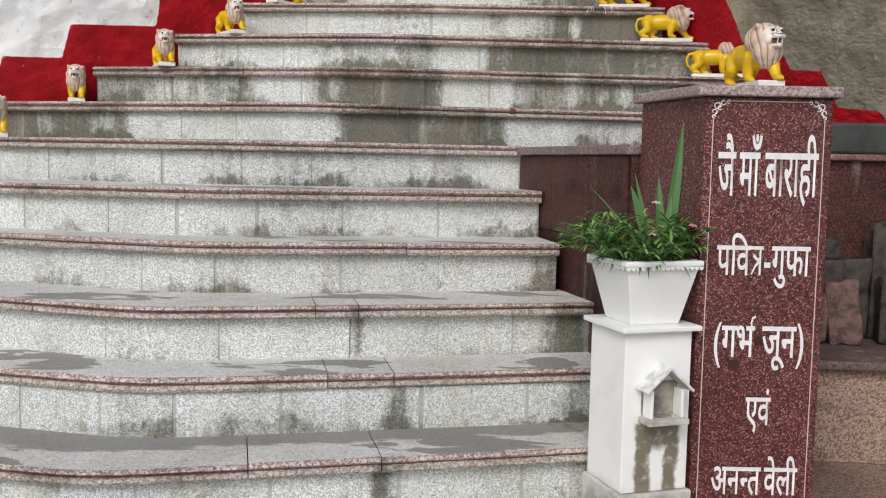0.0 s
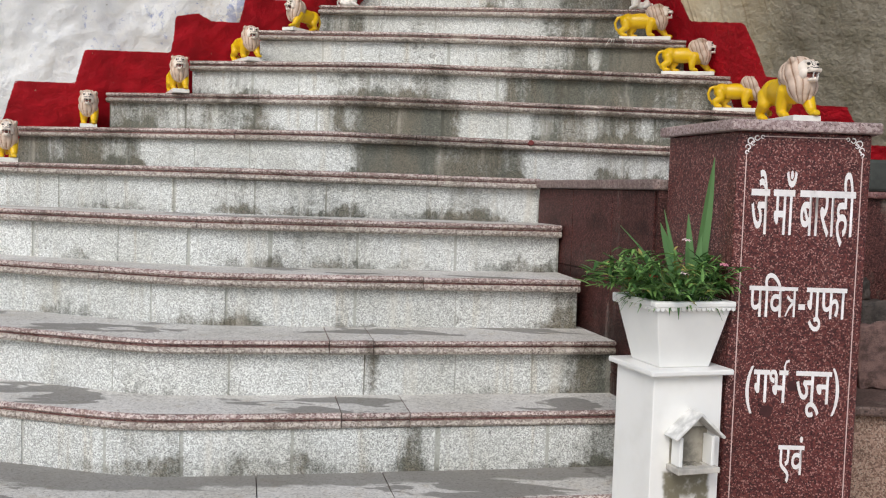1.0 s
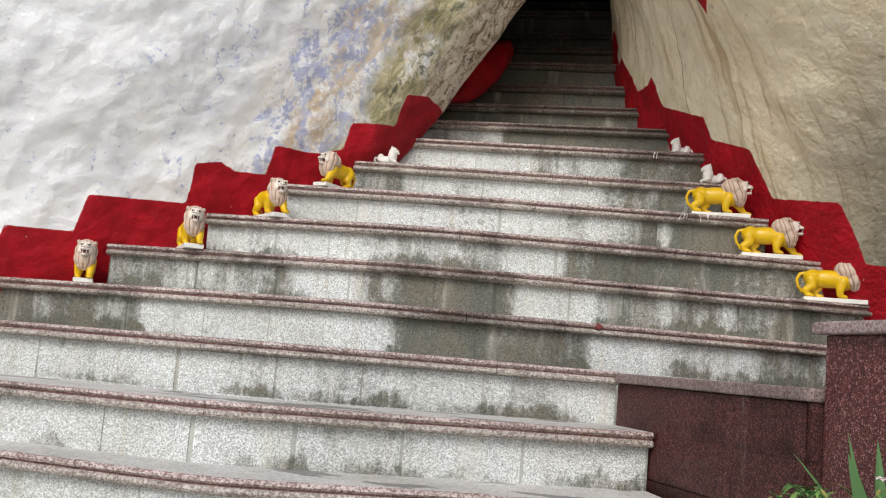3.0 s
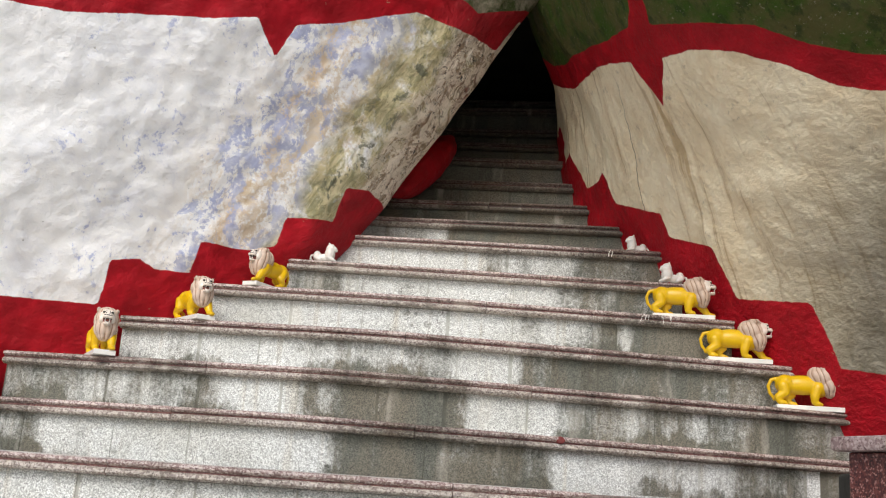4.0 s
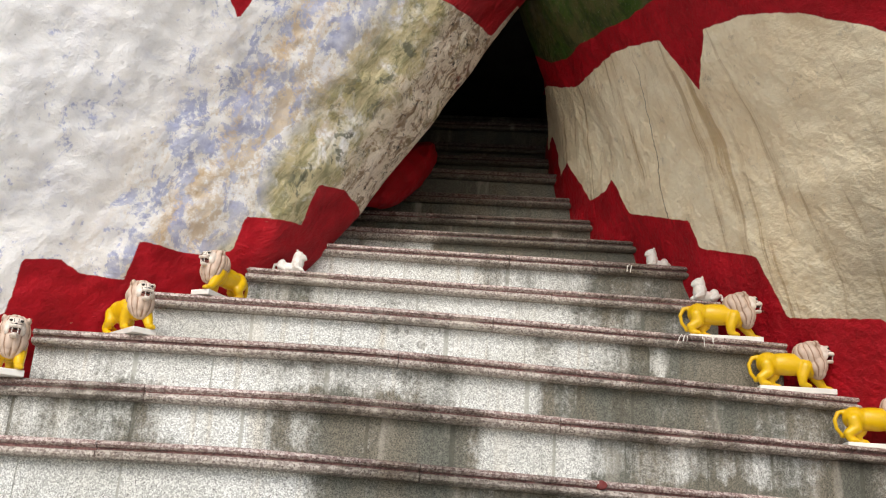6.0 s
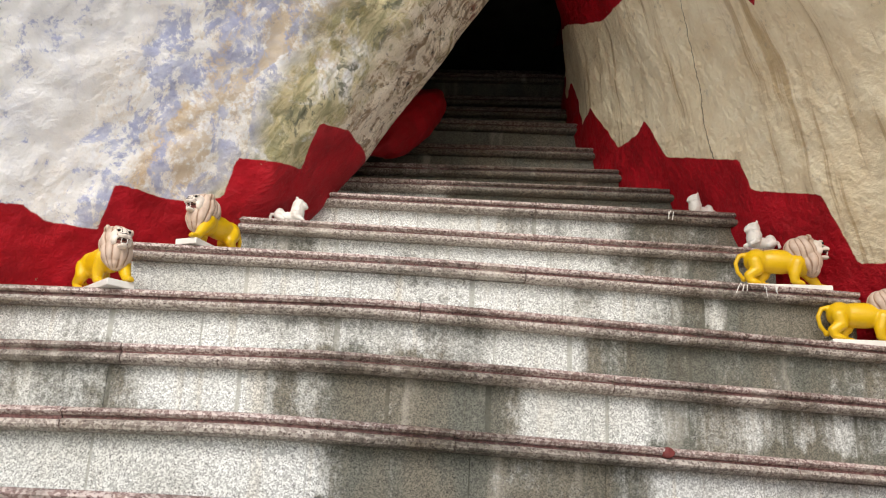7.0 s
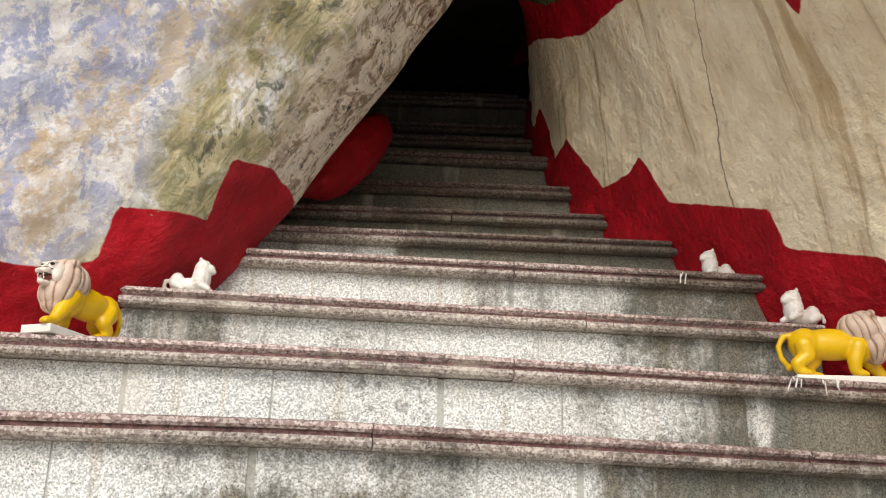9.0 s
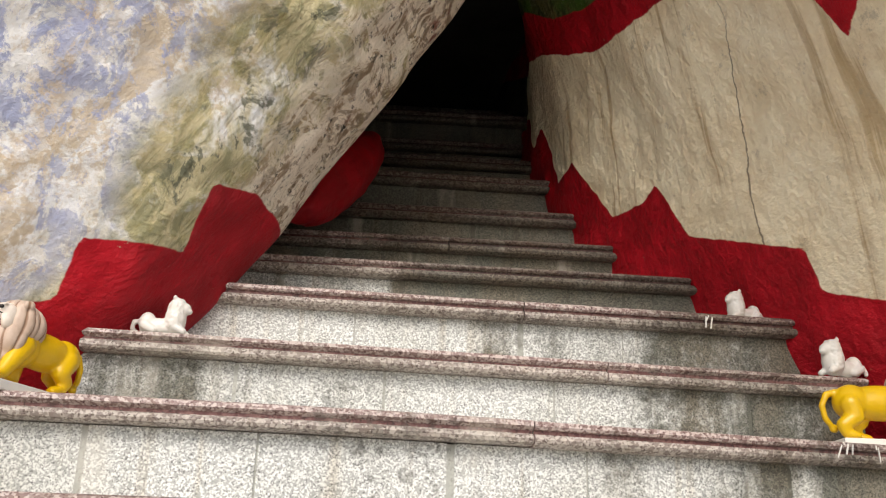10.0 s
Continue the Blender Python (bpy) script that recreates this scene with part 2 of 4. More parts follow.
        c = n.mix(n.math("MULTIPLY", n.ramp(n.noise(30, 6, 0.8), 0.585, 0.62), n.ramp(wash, 0.05, 0.3)), c, (0.04, 0.036, 0.028))
        specks = n.ramp(n.noise(55, 2, 0.5), 0.74, 0.78)
        c = n.mix(n.math("MULTIPLY", specks, 0.5), c, (0.25, 0.24, 0.22))
    else:
        c = n.mix(n.ramp(mid, 0.3, 0.7), (0.84, 0.71, 0.49), (0.95, 0.86, 0.64))
        at = n.add("ShaderNodeSeparateXYZ", Vector=n.co)
        sway = n.math("ADD", n.value("across"), n.math("MULTIPLY", n.noise(2.5, 2), 0.05))
        lines = n.add("ShaderNodeCombineXYZ", X=n.math("MULTIPLY", sway, 13.0), Y=n.math("MULTIPLY", at.outputs[2], 0.9))
        runs = n.noise(1.0, 4, 0.62, lines.outputs[0])
        thin = n.add("ShaderNodeCombineXYZ", X=n.math("MULTIPLY", sway, 42.0), Y=n.math("MULTIPLY", at.outputs[2], 1.6))
        hair = n.noise(1.0, 3, 0.6, thin.outputs[0])
        c = n.mix(n.math("MULTIPLY", n.ramp(hair, 0.57, 0.70), 0.22), c, (0.48, 0.35, 0.19))
        c = n.mix(n.math("MULTIPLY", n.math("MULTIPLY", n.ramp(hair, 0.50, 0.60), n.ramp(runs, 0.52, 0.60)), 0.55), c, (0.42, 0.28, 0.13))
        c = n.mix(n.math("MULTIPLY", n.ramp(n.math("ADD", runs, n.math("MULTIPLY", n.math("SUBTRACT", fine, 0.5), 0.25)), 0.52, 0.70), 0.36), c, (0.48, 0.34, 0.17))
        c = n.mix(n.math("MULTIPLY", n.ramp(big, 0.50, 0.7), 0.35), c, (0.80, 0.74, 0.60))
        c = n.mix(n.math("MULTIPLY", n.ramp(n.noise(16, 6, 0.75), 0.58, 0.70), 0.55), c, (0.42, 0.36, 0.26))
        c = n.mix(n.math("MULTIPLY", n.value("grey"), 0.9), c, n.mix(n.ramp(mid, 0.35, 0.7), (0.15, 0.14, 0.105), (0.29, 0.265, 0.215)))
        apart = n.math("ABSOLUTE", n.math("ADD", n.value("crack"), n.math("MULTIPLY", n.math("SUBTRACT", n.noise(11, 4, 0.7), 0.5), 0.035)))
        split = n.math("MULTIPLY", n.ramp(apart, 0.0036, 0.0008), n.math("MULTIPLY", n.ramp(at.outputs[2], 2.60, 2.66), n.ramp(at.outputs[2], 3.32, 3.05)))
        c = n.mix(n.math("MULTIPLY", split, 0.75), c, (0.09, 0.065, 0.04))
    moss = n.value("moss")
    growth = n.noise(5, 5, 0.7)
    if kind == "white":
        green = n.mix(n.ramp(mid, 0.35, 0.65), (0.27, 0.235, 0.17), (0.44, 0.39, 0.30))
        green = n.mix(n.math("MULTIPLY", n.ramp(growth, 0.42, 0.60), n.ramp(wash, -0.75, 0.05)), green, (0.060, 0.085, 0.022))
    else:
        drip = n.noise(1.0, 5, 0.7, n.scaled(16.0, 16.0, 2.2))
        green = n.mix(n.ramp(growth, 0.36, 0.60), (0.040, 0.090, 0.008), (0.095, 0.095, 0.030))
        green = n.mix(n.math("MULTIPLY", n.ramp(drip, 0.50, 0.62), 0.7), green, (0.020, 0.038, 0.008))
        green = n.mix(n.math("MULTIPLY", n.ramp(n.noise(2.2, 4, 0.6), 0.55, 0.70), 0.6), green, (0.20, 0.175, 0.125))
    green = n.mix(n.math("MULTIPLY", n.ramp(n.noise(70, 3, 0.7), 0.62, 0.70), 0.6), green, (0.33, 0.31, 0.24))
    c = n.mix(n.ramp(n.math("ADD", moss, n.math("MULTIPLY", n.math("SUBTRACT", mid, 0.5), 0.06)), -0.06, -0.025), c, green)
    # cave darkness put into the colour: the rock turns near black, with less bounce
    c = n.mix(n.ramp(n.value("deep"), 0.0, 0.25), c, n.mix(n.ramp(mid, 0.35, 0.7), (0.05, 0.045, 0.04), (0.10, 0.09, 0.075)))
    edge = n.math("ADD", n.value("red"), n.math("MULTIPLY", n.math("SUBTRACT", n.noise(30, 3, 0.6), 0.5), 0.010))
    paint = n.ramp(edge, -0.0022, 0.0022)
    crimson = n.mix(n.ramp(n.noise(8, 4), 0.35, 0.7), (0.33, 0.002, 0.009), (0.47, 0.003, 0.014))
    crimson = n.mix(n.ramp(n.noise(20, 5, 0.8), 0.685, 0.71), crimson, (0.40, 0.30, 0.20))
    c = n.mix(paint, c, crimson)
    h = n.math("ADD", n.math("MULTIPLY", mid, 1.0), n.math("MULTIPLY", fine, 0.35))
    if kind != "white":
        h = n.math("ADD", n.math("MULTIPLY", h, 0.7), n.math("ADD", n.math("MULTIPLY", n.noise(34, 4, 0.6), 1.3), n.math("ADD", n.math("MULTIPLY", runs, 0.7), n.math("MULTIPLY", hair, 0.12))))
    else:
        h = n.math("ADD", h, n.math("MULTIPLY", n.math("MULTIPLY", flakes, n.ramp(wash, -0.05, 0.2)), 5.0))
        h = n.math("ADD", h, n.math("MULTIPLY", n.noise(17, 6, 0.75), 0.5))
        h = n.math("ADD", h, n.math("MULTIPLY", n.math("MULTIPLY", peel, n.ramp(wash, 0.02, 0.24)), 3.0))
    n.bsdf.inputs["Specular IOR Level"].default_value = 0.28
    return n.done(c, h, 0.6 if kind == "white" else 0.55, 0.022, n.math("SUBTRACT", 0.85, n.math("MULTIPLY", paint, 0.22)))


def plain(name, color, rough=0.5, spec=0.4, grain=20.0, vary=0.8, bump=0.15, metal=0.0):
    n = Nodes(name, rough, spec)
    n.bsdf.inputs["Metallic"].default_value = metal
    a, b = n.noise(grain, 4), n.noise(grain * 6, 3)
    c = n.mix(n.ramp(a, 0.35, 0.7), color, tuple(v * vary for v in color))
    return n.done(c, n.math("ADD", a, b), bump, 0.004)


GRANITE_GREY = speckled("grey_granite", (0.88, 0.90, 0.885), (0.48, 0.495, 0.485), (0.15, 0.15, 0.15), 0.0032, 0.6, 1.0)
NOSING_PALE = speckled("worn_nosing_edge", (0.66, 0.56, 0.53), (0.30, 0.205, 0.19), (0.13, 0.065, 0.06), 0.0055, 0.5, 0.85, soak=0.5)
NOSING_LOW = speckled("dirty_nosing_bead", (0.58, 0.525, 0.475), (0.29, 0.24, 0.215), (0.12, 0.085, 0.075), 0.0055, 0.55, 0.9, soak=0.6)
NOSING_RED = speckled("maroon_nosing_band", (0.26, 0.135, 0.125), (0.15, 0.062, 0.060), (0.07, 0.032, 0.03), 0.007, 0.5, 0.85, soak=0.35)
TREAD = speckled("dusty_tread", (0.72, 0.70, 0.665), (0.60, 0.58, 0.55), (0.36, 0.34, 0.32), 0.007, 0.7, 0.9, streak=False, puddle=True)
GRANITE_RED = speckled("maroon_granite", (0.165, 0.046, 0.042), (0.070, 0.018, 0.020), (0.016, 0.007, 0.007), 0.0048, 0.34, 0.10, fleck=(0.42, 0.22, 0.20), spec=0.32)
GRANITE_ROUGH = speckled("rough_pink_granite", (0.42, 0.28, 0.22), (0.20, 0.12, 0.09), (0.045, 0.03, 0.025), 0.006, 0.6, 0.4, fleck=(0.46, 0.36, 0.29))
# the pillar's granite again, coloured darker for the flank wall's shade, and stained
GRANITE_SHADED = speckled("shaded_stained_maroon_granite", (0.100, 0.034, 0.030), (0.046, 0.015, 0.015), (0.012, 0.006, 0.006), 0.0048, 0.5, 0.75, fleck=(0.19, 0.085, 0.075), spec=0.2)
MORTAR = speckled("cement_mortar", (0.50, 0.51, 0.475), (0.45, 0.46, 0.43), (0.36, 0.36, 0.335), 0.006, 0.8, 0.95)
GROUND = plain("courtyard_stone", (0.42, 0.39, 0.35), 0.7, 0.3, 4, 0.7, 0.3)
MARBLE = plain("white_marble", (0.85, 0.845, 0.82), 0.35, 0.5, 5, 0.93, 0.04)
ROCK_WHITE = stone_paint("limewashed_rock", "white")
ROCK_CREAM = stone_paint("cream_painted_rock", "cream")
CAVE = plain("shaded_cave_rock", (0.045, 0.042, 0.04), 0.9, 0.1, 5, 0.5, 0.6)


# ---- ground ----
bm = bmesh.new()
bmesh.ops.create_grid(bm, x_segments=40, y_segments=40, size=150)
tagged(part("ground", bm, GROUND), "worn stone courtyard paving round the stairs", "ground", kind="structure")

# ---- boulders ----
def left_rock(t, z):
    """Boulder beside the stair: t runs along a level line in metres, 0 where it turns into the cave."""
    s = np.linspace(-6.0, 6.0, 12001)
    turn = np.clip(s / 0.35, 0, 1)
    ang = np.radians(37 + 20 * turn * turn * (3 - 2 * turn) + 5 * np.minimum(s, 0))
    gx, gy = np.cumsum(np.cos(ang)) * 0.001, np.cumsum(np.sin(ang)) * 0.001
    gx, gy = gx - gx[6000], gy - gy[6000]
    zz = np.minimum(z, 3.75 + 0.12 * np.tanh(np.maximum(z - 3.75, 0)))
    cx = -0.62 + 0.60 * (zz - 2.65) - 0.16 * np.clip(2.66 - z, 0, 0.6)
    cy = 6.868 + 0.76 * cx - 0.5 * zz + 0.30 * np.maximum(z - 3.5, 0) ** 1.6
    # the front breaks off in a rounded edge, behind which the rock falls back
    near = t - 0.030 * np.logaddexp(0, (t - 0.425) / 0.030)
    past = t - near
    return cx + np.interp(near, s, gx) - 0.42 * past, cy + np.interp(near, s, gy) + 0.91 * past, z


def right_rock(y, z):
    """Boulder on the other flank, by the distance y into the cave and the height z."""
    zz = np.minimum(z, 3.55 + 0.25 * np.tanh(np.maximum(z - 3.55, 0) / 0.25))
    e = np.exp(-(y - 4.15) / 0.42)
    h = 2.97 - zz
    x = 0.647 - 0.144 * np.minimum(y - 5.5, 0.75) + 0.169 * e + h * (0.298 + 0.361 * np.minimum(e, 1.6) - 0.326 * np.clip(y - 5.5, -1.4, 1.2)) - 0.09 * np.maximum(2.3 - z, 0)
    x = x - 0.30 * np.clip(z - 3.35, 0, 1.2) * np.clip((y - 4.9) / 0.5, 0, 1) * np.clip((6.35 - y) / 0.5, 0, 1)
    return x + 0.30 * np.maximum(z - 3.6, 0) ** 1.5 * np.clip(5.4 - y, 0, 1), y, z


def saw(path, u, z):
    """How far (u, z) lies under a painted edge whose corners may overhang: over 0 inside."""
    best = np.full(u.shape, 9.0)
    inside = np.zeros(u.shape, bool)
    ring = [*path, (path[-1][0], -9.0), (path[0][0], -9.0)]
    for (a, b), (c, d) in zip(ring, ring[1:] + ring[:1]):
        w = np.clip(((u - a) * (c - a) + (z - b) * (d - b)) / ((c - a) ** 2 + (d - b) ** 2 + 1e-9), 0, 1)
        best = np.minimum(best, np.hypot(u - a - w * (c - a), z - b - w * (d - b)))
        cross = (b > z) != (d > z)
        at = a + (z - b) * (c - a) / (d - b if d != b else 1e-9)
        inside ^= cross & (u < at)
    return np.where(inside, best, -best)


def lumps(x, y, z, k):
    """Uneven rock relief."""
    out = np.empty(x.size)
    for i, p in enumerate(zip(x.ravel(), y.ravel(), z.ravel())):
        v = Vector(p)
        out[i] = 0.030 * abs(noise.noise(v * 1.9 + Vector((k + 3, 0, 0)))) - 0.010 + 0.028 * noise.noise(v * 2.3 + Vector((k, 0, 0))) + 0.018 * noise.noise(v * 5.3) + 0.009 * noise.noise(v * 13.0) + 0.0035 * noise.noise(v * 29.0)
    return out.reshape(x.shape)


def domed(v, kind, inward):
    """Rows that carry a boulder's sheet over its round top and down its back: kind is x, y, z or a painted value."""
    rows = []
    for a in np.radians(np.linspace(12, 180, 15)):
        off, up = 1.9 * (1 - math.cos(a)), math.sin(a)
        if kind == "xy":
            rows.append(v[:, -1] + inward * off)
        elif kind == "z":
            rows.append(v[:, -1] + 1.2 * up if a < math.pi / 2 else up * (v[:, -1] + 1.2))
        else:
            rows.append(v[:, -1] * 0 + inward)
    return np.concatenate([v, np.stack(rows, -1)], 1)


def rock(name, material, x, y, z, attributes, label, inward):
    x, y, z = domed(x, "xy", inward[0]), domed(y, "xy", inward[1]), domed(z, "z", 0)
    after = {"red": -1.0, "moss": 1.0, "deep": -1.0, "wash": -1.0}
    attributes = {key: domed(values, "value", after.get(key, 0.0)) for key, values in attributes.items()}
    n, m = x.shape
    idx = np.arange(n * m).reshape(n, m)
    quads = np.stack([idx[:-1, :-1], idx[1:, :-1], idx[1:, 1:], idx[:-1, 1:]], -1).reshape(-1, 4)
    me = bpy.data.meshes.new(name)
    ends = [idx[0].tolist(), idx[-1, ::-1].tolist()]
    me.from_pydata(np.stack([x, y, z], -1).reshape(-1, 3).tolist(), [], quads.tolist() + ends)
    for key, values in attributes.items():
        me.attributes.new(key, "FLOAT", "POINT").data.foreach_set("value", values.ravel().astype(np.float32))
    me.materials.append(material)
    ob = new(name, me)
    smooth(ob)
    return tagged(ob, label, "boulder", kind="structure")


# Painted edges: along the boulder and height.
LEFT_SAW = [(-3.6, 1.30), (-1.55, 1.45), (-1.50, 1.60), (-1.19, 1.58), (-1.21, 1.81), (-0.95, 1.82), (-0.97, 1.98), (-0.58, 2.00), (-0.63, 2.17), (-0.53, 2.20), (-0.45, 2.17), (-0.31, 2.18), (-0.34, 2.31), (-0.13, 2.31), (-0.03, 2.35), (-0.06, 2.47), (0.16, 2.50), (0.12, 2.65), (0.24, 2.67), (0.41, 2.645), (0.90, 2.62), (0.92, 2.0)]
LEFT_LOW = [(-3.5, 2.80), (-1.33, 3.00), (-1.11, 3.07), (-0.86, 3.13), (-0.72, 3.18), (-0.55, 3.06), (-0.56, 3.21), (-0.38, 3.29), (-0.14, 3.42), (0.08, 3.42), (0.39, 3.44), (0.41, 3.61), (3.0, 4.2)]
LEFT_HIGH = [(-3.5, 3.02), (-1.07, 3.21), (-0.80, 3.29), (-0.78, 3.42), (-0.69, 3.42), (-0.61, 3.31), (-0.38, 3.40), (-0.22, 3.51), (-0.03, 3.55), (0.13, 3.52), (0.38, 3.66), (3.0, 4.3)]
T, Z = np.meshgrid(np.concatenate([np.arange(-4.2, -2, 0.06), np.arange(-2, 1.2, 0.011), np.arange(1.2, 3.4, 0.06)]), np.concatenate([np.arange(0.0, 1.5, 0.08), np.arange(1.5, 3.9, 0.011), np.arange(3.9, 4.4, 0.05)]), indexing="ij")
x, y, z = left_rock(T, Z)
bump = lumps(x, y, z, 0.0)
T = T - (0.16 * np.clip(2.66 - Z, 0, 0.6) + 0.10 * np.clip(2.6 - Z, 0, 1)) / 0.796
red = np.maximum(saw(LEFT_SAW, T, Z), np.minimum(saw(LEFT_HIGH, T, Z), -saw(LEFT_LOW, T, Z)))
wash = T + 0.10 * (Z - 2.7)
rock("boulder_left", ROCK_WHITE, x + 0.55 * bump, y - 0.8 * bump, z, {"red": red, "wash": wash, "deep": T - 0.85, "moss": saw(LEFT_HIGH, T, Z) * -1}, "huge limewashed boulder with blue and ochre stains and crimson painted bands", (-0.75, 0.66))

RIGHT_SAW = [(2.9, 1.1), (4.41, 1.53), (4.41, 1.61), (4.51, 1.63), (4.49, 1.79), (4.58, 1.80), (4.58, 1.91), (4.70, 1.94), (4.68, 2.18), (4.95, 2.23), (4.94, 2.44), (5.16, 2.53), (5.15, 2.63), (5.47, 2.76), (5.54, 2.94), (5.62, 2.91), (5.79, 2.93), (5.94, 3.17), (6.08, 3.15), (6.18, 3.41), (6.30, 3.38), (6.43, 3.57), (7.4, 3.9)]
RIGHT_LOW = [(3.0, 2.35), (4.05, 2.78), (4.11, 2.82), (4.17, 2.91), (4.28, 3.00), (4.44, 3.07), (4.59, 3.10), (4.78, 2.98), (4.81, 3.18), (5.00, 3.26), (5.23, 3.32), (5.43, 3.35), (5.59, 3.39), (5.76, 3.46), (5.92, 3.55), (7.5, 4.3)]
RIGHT_HIGH = [(3.0, 2.45), (3.97, 2.87), (4.06, 2.94), (4.14, 3.04), (4.29, 3.11), (4.53, 3.21), (4.34, 3.42), (4.42, 3.42), (4.66, 3.26), (4.89, 3.32), (5.20, 3.41), (5.51, 3.48), (5.72, 3.56), (5.85, 3.66), (7.5, 4.6)]
Y, Z = np.meshgrid(np.concatenate([np.arange(2.95, 3.6, 0.02), np.arange(3.6, 6.8, 0.011), np.arange(6.8, 8.6, 0.06)]), np.concatenate([np.arange(0.0, 1.5, 0.08), np.arange(1.5, 3.9, 0.011), np.arange(3.9, 4.4, 0.05)]), indexing="ij")
x, y, z = right_rock(Y, Z)
bump = lumps(x, y, z, 7.0) * (0.35 + 0.65 * np.clip((Z - 2.0) / 0.5, 0, 1))
crack = Y - np.interp(Z, [2.68, 2.81, 3.0, 3.16, 3.4], [5.25, 5.22, 5.13, 5.04, 4.98])
red = np.maximum(saw(RIGHT_SAW, Y, Z), np.minimum(saw(RIGHT_HIGH, Y, Z), -saw(RIGHT_LOW, Y, Z)))
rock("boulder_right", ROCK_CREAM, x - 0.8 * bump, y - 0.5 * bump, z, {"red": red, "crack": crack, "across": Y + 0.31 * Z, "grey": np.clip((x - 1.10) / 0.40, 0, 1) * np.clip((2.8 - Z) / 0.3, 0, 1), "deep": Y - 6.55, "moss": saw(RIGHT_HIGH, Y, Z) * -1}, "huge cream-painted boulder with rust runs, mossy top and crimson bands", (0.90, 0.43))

# The end and the roof of the cave, its darkness put into their near-black colour.
bm = bmesh.new()
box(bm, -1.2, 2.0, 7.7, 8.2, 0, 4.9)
tagged(part("cave_back_wall", bm, CAVE), "rock end of the cave, coloured near black for its darkness", "cave wall", kind="structure")
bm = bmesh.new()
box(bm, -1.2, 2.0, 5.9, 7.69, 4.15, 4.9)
tagged(part("cave_roof", bm, CAVE), "rock roof of the cave, coloured near black for its darkness", "cave roof", kind="structure")

# ---- stairs ----
RISE = 0.178
def height(k):
    return RISE * (k + 3)

FRONT = [1.85, 2.13, 2.41, 2.70, 2.91, 3.20, 3.41, 3.78, 4.22, 4.45, 4.66, 4.86, 5.12, 5.32, 5.61, 5.89, 6.09, 6.22, 6.46, 6.70, 6.80, 7.10]
TURN_X = [-0.72, -0.72, -0.72, -0.70, -0.75, -0.70, -0.75, -0.70, -0.55, -0.40, -0.30, -0.20]
SLOPE_R = [0.30, 0.30, 0.30, 0.28, 0.28, 0.25, 0.28, 0.22, 0.28, 0.17, 0.13, 0.05]
SLOPE_L = [0.17, 0.17, 0.17, 0.19, 0.26, 0.24, 0.20, 0.20, 0.22, 0.14, 0.10, 0.04]
SKEW = [-0.02, -0.05, -0.09, -0.11, -0.11, -0.09, -0.11, -0.12, -0.13, -0.13]
LEFT_END = [-3.2, -3.2, -3.2, -3.2, -3.2, -3.0, -2.8, -2.6, -2.10, -1.66, -1.30, -1.00, -0.75, -0.58, -0.62, -0.62, -0.55, -0.50, -0.45, -0.40, -0.35, -0.3]
RIGHT_END = [1.3, 1.3, 0.80, 0.74, 0.67, 0.56, 0.50, 0.42, 1.9, 1.75, 1.5, 1.12, 0.96, 0.92, 0.80, 0.72, 0.68, 0.66, 0.66, 0.66, 0.66, 0.66]


def front(k, x):
    """How far back the edge of step k lies at x; k = -2 is the lowest step."""
    i = k + 2
    if i >= 12:
        return FRONT[i] + SKEW[i - 12] * x
    d, c = x - TURN_X[i], 0.10
    a, b = (SLOPE_R[i] - SLOPE_L[i]) / 2, (SLOPE_R[i] + SLOPE_L[i]) / 2
    return FRONT[i] + a * d + b * (math.sqrt(d * d + c * c) - c)


# How far the wet has spread over the treads from the riser behind.
WET_TREAD = {0: 0.95, 1: 0.50, 2: 0.40}


def strip(bm, k, x0, x1, profile, steps, mats=()):
    """Sweeps a closed profile of (back, up) along the edge of step k."""
    rings = []
    stained, damp = bm.verts.layers.float.new("seep_and_shade"), bm.verts.layers.float.new("damp")
    for j in range(steps + 1):
        x = x0 + (x1 - x0) * j / steps
        s = (front(k, x + 0.01) - front(k, x - 0.01)) / 0.02
        q = 1 / math.hypot(1, s)
        rings.append([bm.verts.new((x - s * q * b, front(k, x) + q * b, height(k) + u)) for b, u in profile])
        for v, (b, u) in zip(rings[-1], profile):
            v[stained] = seep_and_shade(k, x)
            v[damp] = b / 0.32 * WET_TREAD.get(k, 0.2)
    for a, b in zip(rings, rings[1:]):
        for i in range(len(profile)):
            bm.faces.new((a[i], b[i], b[(i + 1) % len(profile)], a[(i + 1) % len(profile)])).material_index = mats[i] if mats else 0
    bm.faces.new(rings[0]), bm.faces.new(rings[-1][::-1])
    bmesh.ops.recalc_face_normals(bm, faces=bm.faces[:])


